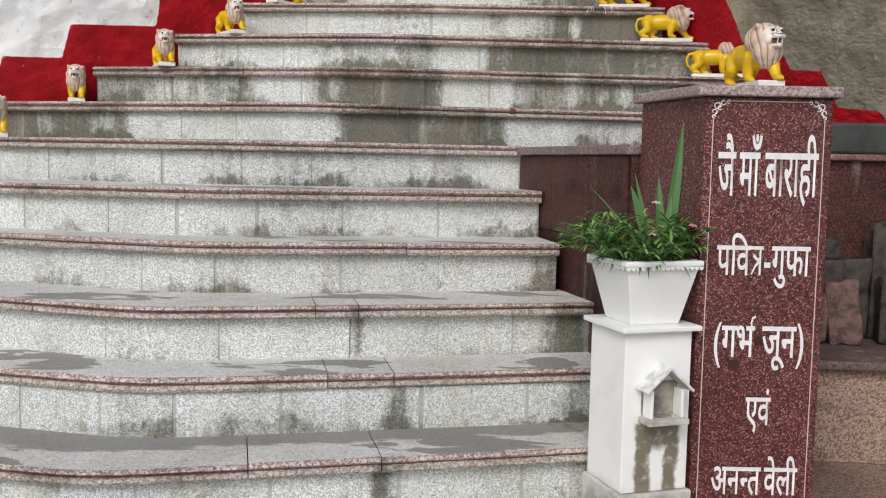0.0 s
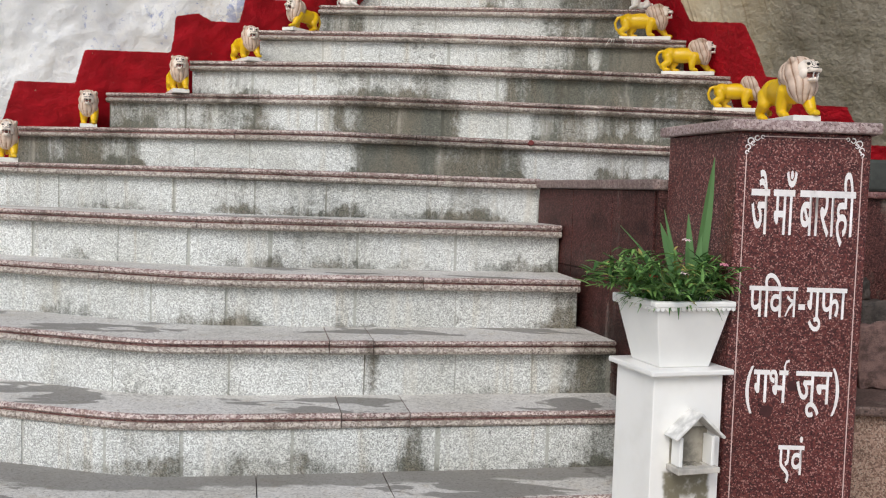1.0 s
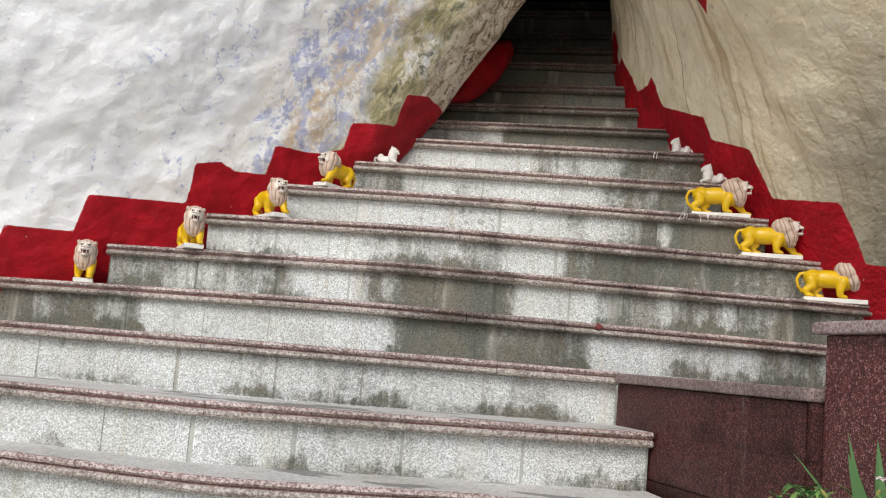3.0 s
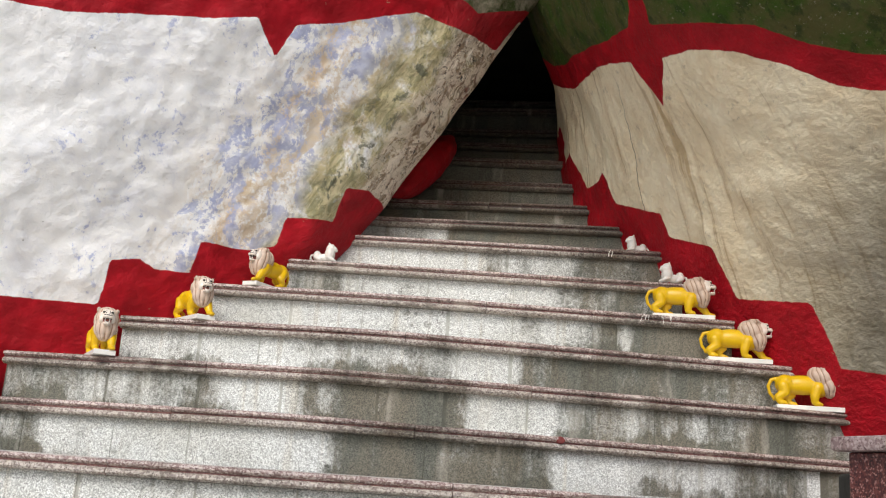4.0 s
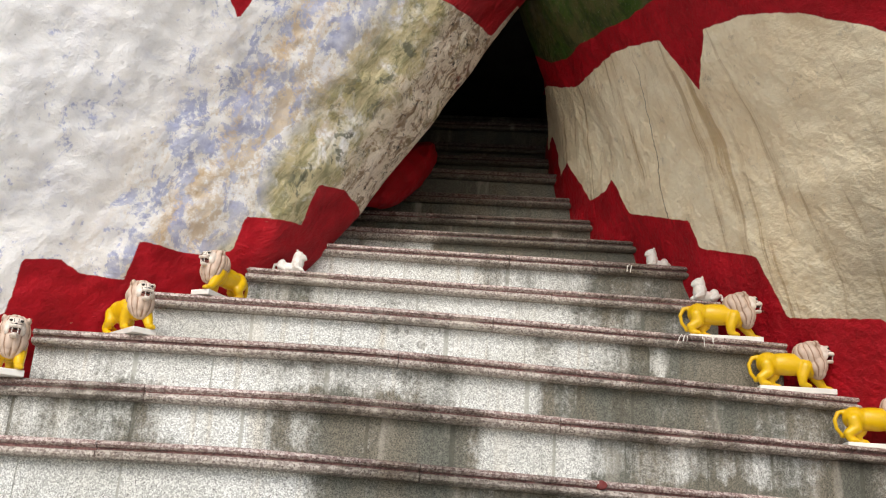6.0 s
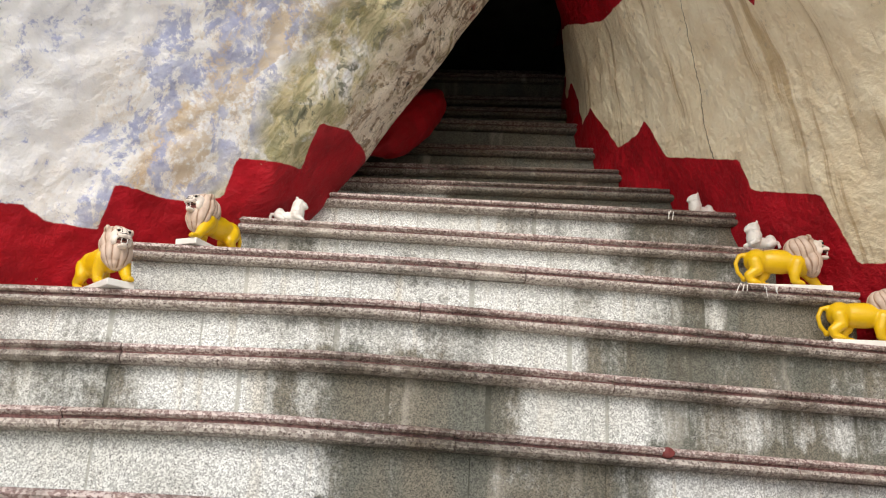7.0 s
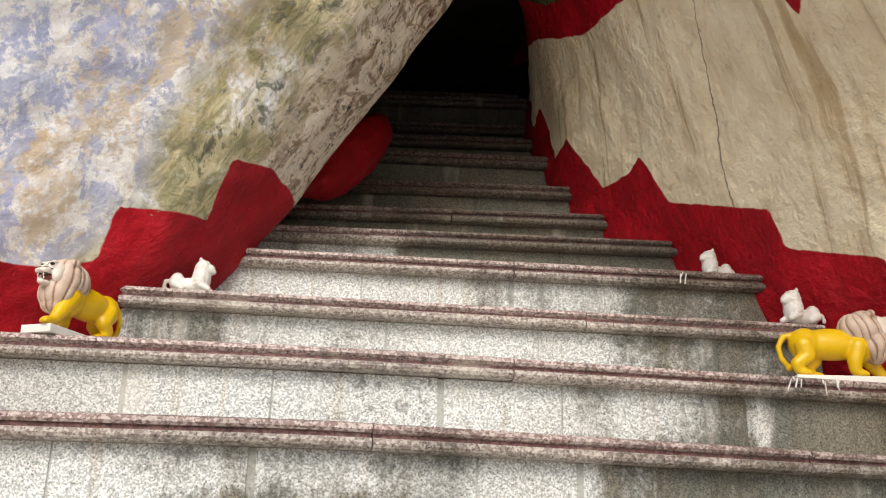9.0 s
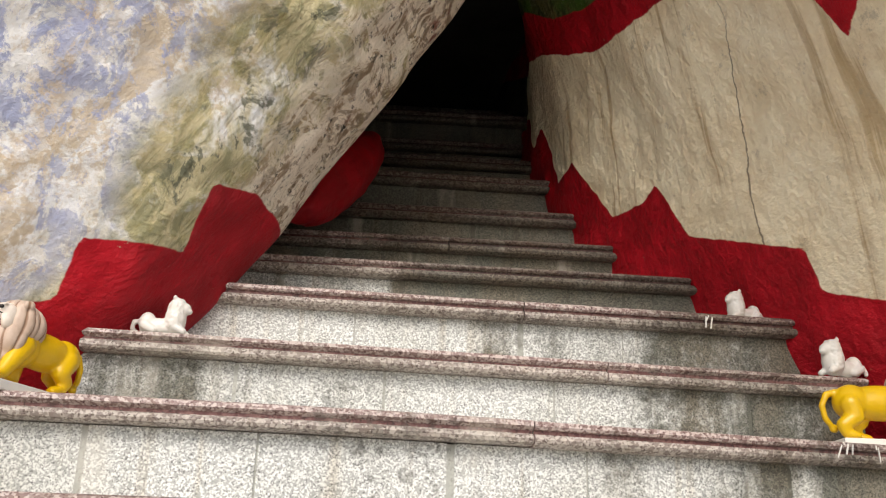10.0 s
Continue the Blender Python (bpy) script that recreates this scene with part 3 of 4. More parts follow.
stairs = tagged(new("staircase"), "broad grey granite staircase with maroon nosings, water stained", "staircase", kind="structure")
NOSING = [(0.32, 0.0), (0.010, 0.0), (0.002, -0.004), (0.0, -0.010), (0.004, -0.015), (0.011, -0.0175), (0.011, -0.0235), (0.003, -0.026), (0.0, -0.035), (0.003, -0.041), (0.014, -0.046), (0.32, -0.046)]
NOSING_MATS = [2, 0, 0, 0, 0, 1, 3, 3, 3, 3, 3, 3]
WIDE_JOINT = {0: 0.04, 1: 0.04, 2: -0.10}
rng = random.Random(5)
for k in range(-2, 20):
    x0, x1 = LEFT_END[k + 2], RIGHT_END[k + 2]
    inset = 0.014 if k == 1 else 0.038
    bm = bmesh.new()
    strip(bm, k, x0, x1, [(inset + 0.0015, -0.048), (0.9, -0.048), (0.9, -min(height(k), 1.1)), (inset + 0.0015, -min(height(k), 1.1))], 40)
    step = part("step", bm, MORTAR, stairs)
    # nosing slabs
    x = x0
    while x < x1 - 0.05:
        w = rng.uniform(0.75, 1.25)
        e = x1 if x1 - x - w < 0.4 else x + w
        if k in WIDE_JOINT and x < WIDE_JOINT[k] < e:
            e = WIDE_JOINT[k]
        bm = bmesh.new()
        strip(bm, k, x + 0.0015, e - 0.0015, [(b, u + rng.uniform(-0.0015, 0.0015)) for b, u in NOSING], max(2, int((e - x) / 0.05)), NOSING_MATS)
        part("nosing", bm, [NOSING_PALE, NOSING_RED, TREAD, NOSING_LOW], step)
        x = e
    # riser panels
    x = x0
    while x < x1 - 0.03:
        w = rng.uniform(0.20, 0.46)
        e = x1 if x1 - x - w < 0.15 else x + w
        bm = bmesh.new()
        j = rng.uniform(-0.0015, 0.0015)
        g0, g1 = rng.choice((0.001, 0.003, 0.007)), rng.choice((0.001, 0.003, 0.008))
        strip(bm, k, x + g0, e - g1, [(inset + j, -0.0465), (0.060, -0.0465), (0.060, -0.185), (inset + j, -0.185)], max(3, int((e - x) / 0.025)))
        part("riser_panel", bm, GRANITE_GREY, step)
        x = e

# ---- flank wall and side shelf ----
flank = tagged(new("flank_wall"), "low maroon granite flank wall beside the stairs", "wall", kind="structure")
FLANK = [(0.42, 4.02), (0.75, 3.06), (1.24, 3.06), (1.26, 3.86), (1.86, 3.86), (1.86, 4.6), (1.4, 4.95), (0.9, 4.80), (0.45, 4.3)]
bm = bmesh.new()
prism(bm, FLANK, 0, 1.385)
part("wall_core", bm, GRANITE_SHADED, flank)
d = Vector((0.33, -0.96)).normalized()
for row, (z0, z1) in enumerate(((0.36, 0.78), (0.785, 1.10), (1.105, 1.383))):
    for a, b in ((0.0, 0.36), (0.364, 0.70), (0.704, 1.0)):
        bm = bmesh.new()
        p, q = Vector((0.42, 4.02)) + d * a, Vector((0.42, 4.02)) + d * b
        n2 = Vector((-d.y, d.x)) * -0.006
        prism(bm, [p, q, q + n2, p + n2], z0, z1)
        part("cladding_panel", bevelled(bm, 0.0015, 1), GRANITE_SHADED, flank)
bm = bmesh.new()
prism(bm, [(0.395, 4.02), (0.73, 3.05), (0.88, 3.05), (0.88, 4.79), (0.45, 4.3)], 1.386, 1.418)
part("coping", bevelled(bm, 0.006), speckled("dusty_coping_granite", (0.34, 0.26, 0.245), (0.21, 0.145, 0.135), (0.09, 0.06, 0.055), 0.006, 0.5, 0.6), flank)
bm = bmesh.new()
box(bm, 0.884, 1.875, 3.83, 4.2, 1.386, 1.412, None, 0.008)
part("coping", bm, NOSING_RED, flank)
bm = bmesh.new()
box(bm, 1.20, 1.85, 3.89, 4.15, 1.4125, 1.535, None, 0.012)
tagged(part("stone_block", bm, plain("dark_slate", (0.05, 0.055, 0.05), 0.6, 0.3, 9, 0.5, 0.3)), "dark grey stone block lying on the wall coping", "stone")

bm = bmesh.new()
box(bm, 0.55, 3.2, 2.14, 3.9, 0.0, 0.356, None, 0.004)
tagged(part("platform", bm, GRANITE_ROUGH), "rough pink granite platform beside the stairs", "platform", kind="structure")
shelf = tagged(new("side_shelf"), "granite shelf with a dusty slab top behind the pillar", "shelf", kind="structure")
for a, b in ((1.22, 1.70), (1.704, 2.2), (2.204, 3.0)):
    bm = bmesh.new()
    box(bm, a, b, 3.32, 3.85, 0.357, 0.680, None, 0.002)
    part("front_panel", bm, GRANITE_ROUGH, shelf)
bm = bmesh.new()
box(bm, 1.22, 3.0, 3.28, 3.855, 0.682, 0.715, None, 0.008)
part("slab", bm, speckled("sooted_slab", (0.20, 0.135, 0.12), (0.13, 0.085, 0.075), (0.05, 0.035, 0.03), 0.007, 0.55, 0.6), shelf)


def rough_stone(x, y, z, w, d, h, turn, lean, color, label, seed, round_form=False):
    """A roughly cut old stone standing or leaning on the shelf."""
    bm = bmesh.new()
    bmesh.ops.create_cube(bm, size=1)
    bmesh.ops.bevel(bm, geom=bm.edges[:], offset=0.36 if round_form else 0.13, segments=3, affect="EDGES", profile=0.55)
    bmesh.ops.subdivide_edges(bm, edges=bm.edges[:], cuts=2, use_grid_fill=True)
    for v in bm.verts:
        v.co *= 1 + 0.16 * noise.noise(v.co * 3 + Vector((seed, 0, 0))) + 0.08 * noise.noise(v.co * 9) + 0.03 * noise.noise(v.co * 21)
    bmesh.ops.transform(bm, verts=bm.verts[:], matrix=pose(x, y, z, 0, lean, turn) @ pose(0, 0, h / 2) @ Matrix.Diagonal((w, d, h, 1)))
    return tagged(smooth(part("carved_stone", bm, color)), label, "stone")


STONE_A = plain("smoked_stone", (0.075, 0.06, 0.052), 0.6, 0.35, 26, 0.35, 1.0)
STONE_B = plain("reddened_stone", (0.22, 0.135, 0.12), 0.7, 0.3, 34, 0.4, 1.0)
rough_stone(1.635, 3.74, 0.712, 0.18, 0.09, 0.30, 3, 0, STONE_A, "smoke-darkened block of carved stone on the shelf", 1)
rough_stone(1.615, 3.60, 0.712, 0.115, 0.06, 0.235, -6, -7, STONE_B, "reddish slab of carved stone leaning against others", 2)
rough_stone(1.515, 3.62, 0.712, 0.055, 0.07, 0.19, 0, 3, STONE_B, "small reddened stone beside the leaning slab", 3)
rough_stone(1.80, 3.77, 0.712, 0.13, 0.10, 0.43, 4, 1, STONE_A, "tall smoke-darkened carved stone on the shelf", 4)
rough_stone(1.80, 3.64, 0.712, 0.12, 0.09, 0.25, -9, 0, STONE_A, "squat smoke-darkened carved stone on the shelf", 5)
rough_stone(1.585, 3.74, 1.003, 0.075, 0.075, 0.095, 0, 0, STONE_A, "round dark stone lying on a carved block", 6, True)

# ---- inscribed pillar ----
pillar = tagged(new("inscribed_pillar"), "polished maroon granite pillar with white painted Hindi writing", "pillar")
PLAN = [(0.893, 2.69), (1.236, 2.713), (1.29, 3.05), (0.773, 3.05)]
bm = bmesh.new()
prism(bm, PLAN, 0.357, 1.542)
part("shaft", bevelled(bm, 0.004), GRANITE_RED, pillar)
bm = bmesh.new()
prism(bm, [(0.870, 2.660), (1.254, 2.686), (1.318, 3.072), (0.745, 3.072)], 1.543, 1.572)
part("cap", bevelled(bm, 0.006), speckled("dusty_cap_granite", (0.50, 0.40, 0.39), (0.30, 0.21, 0.21), (0.13, 0.08, 0.08), 0.006, 0.45, 0.5), pillar)
PAINT = plain("white_sign_paint", (0.80, 0.77, 0.77), 0.5, 0.4, 60, 0.9, 0.05)
PINK = plain("pale_pink_line", (0.66, 0.50, 0.47), 0.5, 0.4, 60, 0.85, 0.05)
FACE = pose(0.893, 2.69, 0, 90, 0, 3.814)


def flat_part(bm, name, material, parent, depth=0.0012, label=""):
    """Lays flat outlines (x along the face, y up) on the pillar's front, a little proud."""
    bmesh.ops.transform(bm, verts=bm.verts[:], matrix=FACE @ pose(0, 0, depth))
    return part(name, bm, material, parent, label)


def ribbon(bm, pts, width):
    """A flat stroke along points, tapered by width at both ends."""
    w0, w1 = width if isinstance(width, tuple) else (width, width)
    rows = []
    for i, p in enumerate(pts):
        a, b = Vector(pts[max(i - 1, 0)]), Vector(pts[min(i + 1, len(pts) - 1)])
        t = (b - a).normalized()
        w = w0 + (w1 - w0) * i / (len(pts) - 1)
        o = Vector((-t.y, t.x)) * w / 2
        rows.append([bm.verts.new((*(Vector(p) + o), 0)), bm.verts.new((*(Vector(p) - o), 0))])
    for r, q in zip(rows, rows[1:]):
        bm.faces.new((r[0], r[1], q[1], q[0]))


def letters(text, bold=0.012, cut=None):
    """Glyphs of the built-in font as a flat mesh, from x = 0; cut keeps the part left of that share of the width."""
    curve = bpy.data.curves.new("glyphs", "FONT")
    curve.body, curve.offset, curve.resolution_u = text, bold, 4
    ob = new("glyphs", curve)
    bpy.context.view_layer.update()
    me = bpy.data.meshes.new_from_object(ob.evaluated_get(bpy.context.evaluated_depsgraph_get()))
    bm = bmesh.new()
    bm.from_mesh(me)
    bpy.data.objects.remove(ob)
    bpy.data.meshes.remove(me)
    bpy.data.curves.remove(curve)
    x0 = min(v.co.x for v in bm.verts)
    bmesh.ops.translate(bm, verts=bm.verts[:], vec=(-x0, 0, 0))
    if cut:
        w = max(v.co.x for v in bm.verts)
        bmesh.ops.bisect_plane(bm, geom=bm.verts[:] + bm.edges[:] + bm.faces[:], plane_co=(w * cut, 0, 0), plane_no=(1, 0, 0), clear_outer=True)
    return bm


def line(pieces, x0, x1, low, bar):
    """A painted line of writing: pieces are texts, cut texts, gaps or drawn strokes, set side by side and fitted between the limits."""
    out, x = bmesh.new(), 0.0
    for piece in pieces:
        if isinstance(piece, float):
            x += piece
            continue
        if callable(piece):
            bm, width = piece()
        else:
            bm = letters(piece[0], cut=piece[1]) if isinstance(piece, tuple) else letters(piece)
            width = max(v.co.x for v in bm.verts)
        bmesh.ops.translate(bm, verts=bm.verts[:], vec=(x, 0, 0))
        me = bpy.data.meshes.new("piece")
        bm.to_mesh(me)
        bm.free()
        out.from_mesh(me)
        bpy.data.meshes.remove(me)
        x += width - 0.015
    lo, hi = min(v.co.x for v in out.verts), max(v.co.x for v in out.verts)
    k, h = (x1 - x0) / (hi - lo), (bar - low) / 0.62
    bmesh.ops.transform(out, verts=out.verts[:], matrix=Matrix.Translation((x0 - 0.893 - lo * k, low, 0)) @ Matrix.Diagonal((k, h, 1, 1)))
    return out


def tra():
    bm = bmesh.new()
    ribbon(bm, [(0, 0.59), (0.56, 0.59)], 0.075)
    ribbon(bm, [(0.43, 0.6), (0.43, 0.0)], 0.085)
    ribbon(bm, [(0.43, 0.33), (0.28, 0.35), (0.14, 0.43)], (0.075, 0.07))
    ribbon(bm, [(0.41, 0.31), (0.24, 0.20), (0.08, 0.02)], (0.085, 0.05))
    return bm, 0.56


def bha_reph():
    bm = letters("भ")
    w = max(v.co.x for v in bm.verts)
    ribbon(bm, [(w - 0.12, 0.60), (w - 0.15, 0.70), (w - 0.10, 0.80), (w + 0.02, 0.83)], (0.07, 0.05))
    return bm, w


for name, pieces, lim in (
    ("first_line", ["जै", 0.17, "माँ", 0.17, "बाराही"], (0.933, 1.204, 1.279, 1.392)),
    ("second_line", ["पिव", tra, 0.06, "-", 0.06, "गुफा"], (0.941, 1.196, 1.062, 1.140)),
    ("third_line", ["(", 0.02, "ग", bha_reph, 0.30, "जून", 0.03, ")"], (0.944, 1.190, 0.836, 0.919)),
    ("fourth_line", ["एवं"], (1.039, 1.108, 0.645, 0.720)),
    ("fifth_line", ["अन", ("न", 0.60), "त", 0.16, "वेली"], (0.953, 1.192, 0.447, 0.522)),
):
    flat_part(line(pieces, *lim), "inscription", PAINT, pillar, label="white painted Hindi words")
for a, b in (((0.022, 0.36), (0.022, 1.483)), ((0.322, 0.36), (0.322, 1.483)), ((0.068, 1.531), (0.276, 1.531))):
    bm = bmesh.new()
    ribbon(bm, [a, b], 0.0028)
    flat_part(bm, "border_line", PINK, pillar)
for side in (1, -1):
    bm = bmesh.new()
    cx = 0.022 if side > 0 else 0.322
    for ox, oz, r, a0, a1 in ((0.010, 1.500, 0.008, 0, 330), (0.026, 1.508, 0.006, 60, 360), (0.003, 1.484, 0.006, -90, 200), (0.040, 1.511, 0.004, 0, 300), (0.001, 1.471, 0.004, 0, 300), (0.016, 1.494, 0.005, 30, 330)):
        ribbon(bm, [(cx + side * (ox + r * math.cos(radians(a))), oz + 0.018 + r * math.sin(radians(a))) for a in np.linspace(a0, a1, 12)], (0.0042, 0.0022))
    flat_part(bm, "corner_scroll", PAINT, pillar)

DARK_BLOT = plain("soaked_granite", (0.055, 0.016, 0.017), 0.4, 0.4, 60, 0.7, 0.05)
for x, z, r in ((0.108, 0.812, 0.017), (0.172, 0.880, 0.013), (0.186, 0.876, 0.009)):
    bm = bmesh.new()
    bmesh.ops.create_circle(bm, cap_ends=True, segments=28, radius=r)
    for v in bm.verts:
        v.co *= 1 + 0.30 * noise.noise(v.co * 90 + Vector((x * 50, 0, 0)))
    bmesh.ops.translate(bm, verts=bm.verts[:], vec=(x, z, 0))
    flat_part(bm, "dark_blot", DARK_BLOT, pillar, 0.0006, "dark soaked stain")

# ---- pedestal, planter and plant ----
PED = pose(0.748, 2.715, 0, 0, 0, 21.8)
n = Nodes("stained_marble", 0.4, 0.5)
at = n.add("ShaderNodeSeparateXYZ", Vector=n.co)
wob = n.math("MULTIPLY", n.math("SUBTRACT", n.noise(14, 4), 0.5), 0.05)
px, pz = n.math("ADD", at.outputs[0], wob), n.math("ADD", at.outputs[2], wob)
gap = n.math("ABSOLUTE", n.math("SUBTRACT", px, 0.007))
legs = n.math("MULTIPLY", n.ramp(gap, 0.072, 0.058), n.math("MAXIMUM", n.ramp(gap, 0.016, 0.028), n.ramp(pz, 0.575, 0.60)))
runs = n.math("MULTIPLY", n.math("MULTIPLY", legs, n.ramp(pz, 0.675, 0.66)), n.ramp(at.outputs[1], -0.090, -0.095))
base = n.mix(n.ramp(n.noise(5, 5), 0.4, 0.75), (0.87, 0.865, 0.84), (0.78, 0.77, 0.73))
base = n.mix(n.math("MULTIPLY", runs, n.ramp(n.noise(30, 4), 0.12, 0.5)), base, (0.20, 0.18, 0.125))
base = n.mix(n.math("MULTIPLY", n.ramp(pz, 0.50, 0.44), n.ramp(n.noise(9, 4), 0.4, 0.6)), base, (0.40, 0.36, 0.28))
STAINED = n.done(base, n.noise(40, 3), 0.06, 0.002)
MARBLE_SOOTED = plain("sooted_marble", (0.40, 0.37, 0.31), 0.6, 0.3, 22, 0.4, 0.1)
MARBLE_WORN = plain("weathered_marble", (0.80, 0.79, 0.76), 0.5, 0.4, 26, 0.62, 0.1)
MARBLE_DIRTY = plain("grimy_marble", (0.60, 0.57, 0.52), 0.5, 0.4, 16, 0.55, 0.08)

pedestal = tagged(new("pedestal"), "white marble pedestal with a little house niche, water stained", "pedestal")
pedestal.matrix_basis = PED


def ped_part(name, material, *boxes, bevel=0.003, label=""):
    bm = bmesh.new()
    for b in boxes:
        box(bm, *b, None, bevel)
    return part(name, bm, material, pedestal, label)


ped_part("body", STAINED, (-0.101, 0.101, -0.098, 0.101, 0.47, 0.910))
ped_part("top_plate", MARBLE, (-0.120, 0.120, -0.120, 0.120, 0.911, 0.926), bevel=0.004)
ped_part("foot", MARBLE_DIRTY, (-0.112, 0.112, -0.112, 0.112, 0.357, 0.469), bevel=0.006)
niche = ped_part("niche", MARBLE_SOOTED, (-0.048, 0.058, -0.103, -0.098, 0.672, 0.768), bevel=0.001)
for nm, b in (("side_wall", (-0.046, -0.036, -0.145, -0.104, 0.676, 0.752)), ("side_wall", (0.046, 0.056, -0.145, -0.104, 0.676, 0.752)), ("floor_slab", (-0.056, 0.066, -0.158, -0.098, 0.660, 0.675))):
    bm = bmesh.new()
    box(bm, *b, None, 0.002)
    part(nm, bm, MARBLE_DIRTY if nm == "floor_slab" else MARBLE, niche)
for side in (-1, 1):
    bm = bmesh.new()
    box(bm, -0.048, 0.048, -0.160, -0.098, -0.004, 0.004, pose(0.005 + side * 0.035, 0, 0.782, 0, side * 42, 0), 0.002)
    part("roof_slab", bm, MARBLE_WORN, niche)

bm = bmesh.new()
rng = random.Random(8)
for i in range(26):
    a, r = rng.uniform(0, 6.28), rng.uniform(0.0, 0.03)
    box(bm, -0.008, 0.008, -0.0012, 0.0012, 0, 0.002, pose(0.008 + 1.0 * r * math.cos(a), -0.125 + 0.6 * r * math.sin(a), 0.6755 + 0.0012 * (i % 4), rng.uniform(-8, 8), 0, rng.uniform(0, 180)), 0)
part("ash", bm, MARBLE_SOOTED, niche, "grey ash and burnt sticks")

niche.location.z = 0.008
planter = tagged(new("planter"), "white square marble planter with a scalloped rim", "planter")
planter.matrix_basis = PED @ pose(0, 0, 0.926) @ Matrix.Diagonal((0.94, 0.94, 1.06, 1))
bm = bmesh.new()
rings = []
for half, z in ((0.078, 0.0), (0.115, 0.150), (0.100, 0.150), (0.092, 0.120)):
    rings.append([bm.verts.new((sx * half, sy * half, z)) for sx, sy in ((-1, -1), (1, -1), (1, 1), (-1, 1))])
bm.faces.new(rings[0][::-1]), bm.faces.new(rings[-1])
for a, b in zip(rings, rings[1:]):
    for i in range(4):
        bm.faces.new((a[i], a[(i + 1) % 4], b[(i + 1) % 4], b[i]))
part("bowl", bevelled(bm, 0.003), MARBLE, planter)
bm = bmesh.new()
for sx, sy, ax in ((0, -1, 0), (0, 1, 0), (-1, 0, 1), (1, 0, 1)):
    b = (-0.125, 0.125, -0.0125, 0.0125) if ax == 0 else (-0.0125, 0.0125, -0.100, 0.100)
    box(bm, b[0] + sx * 0.1125, b[1] + sx * 0.1125, b[2] + sy * 0.1125, b[3] + sy * 0.1125, 0.151, 0.166, None, 0.004)
rim = part("rim", bm, MARBLE, planter)
bm = bmesh.new()
for side in range(4):
    for j in range(16):
        u = -0.117 + 0.0156 * j
        m = pose(0, 0, 0, 0, 0, 90 * side)
        vs = [bm.verts.new(m @ Vector(p)) for p in ((u - 0.0078, -0.1235, 0.151), (u + 0.0078, -0.1235, 0.151), (u + 0.005, -0.1235, 0.145), (u, -0.1235, 0.142), (u - 0.005, -0.1235, 0.145))]
        ws = [bm.verts.new(v.co + m.to_3x3() @ Vector((0, 0.006, 0))) for v in vs]
        bm.faces.new(vs), bm.faces.new(ws[::-1])
        for i in range(5):
            bm.faces.new((vs[i], ws[i], ws[(i + 1) % 5], vs[(i + 1) % 5]))
part("scalloped_edge", bm, MARBLE, rim)
bm = bmesh.new()
box(bm, -0.097, 0.097, -0.097, 0.097, 0.121, 0.148, None, 0.003)
part("soil", bm, plain("potting_soil", (0.05, 0.035, 0.025), 0.9, 0.1, 40, 0.5, 0.8), planter)


def leaf_material(name, a, b):
    n = Nodes(name, 0.5, 0.35)
    pick = n.add("ShaderNodeNewGeometry").outputs["Random Per Island"]
    n.bsdf.inputs["Transmission Weight"].default_value = 0.0
    c = n.mix(n.ramp(pick, 0.90, 0.98), n.mix(n.ramp(pick, 0.0, 0.9), a, b), (0.30, 0.26, 0.08))
    return n.done(c, n.noise(90, 3), 0.2, 0.002)


LEAF = leaf_material("bush_leaf", (0.036, 0.10, 0.026), (0.19, 0.35, 0.095))
BLADE = leaf_material("iris_blade", (0.09, 0.20, 0.07), (0.15, 0.27, 0.11))
STRAW = leaf_material("yellowed_blade", (0.30, 0.26, 0.07), (0.36, 0.30, 0.10))


def leaf(bm, root, way, length, width, fold, droop, rows=3, across=None):
    """A lance-shaped leaf with a folded middle and a bend."""
    way = way.normalized()
    side = across or way.cross(Vector((0, 0, 1)))
    side = side.normalized() if side.length > 0.05 else Vector((1, 0, 0))
    up = side.cross(way)
    prev = None
    for i in range(rows + 1):
        t = i / rows
        w = width * (math.sin(math.pi * min(1, 0.18 + 0.82 * t)) ** 0.8 if t < 1 else 0.04)
        p = root + way * length * t + Vector((0, 0, -droop * length * t * t))
        row = [bm.verts.new(p + side * w / 2 + up * fold * w), bm.verts.new(p), bm.verts.new(p - side * w / 2 + up * fold * w)]
        if prev:
            bm.faces.new((prev[0], prev[1], row[1], row[0])), bm.faces.new((prev[1], prev[2], row[2], row[1]))
        prev = row


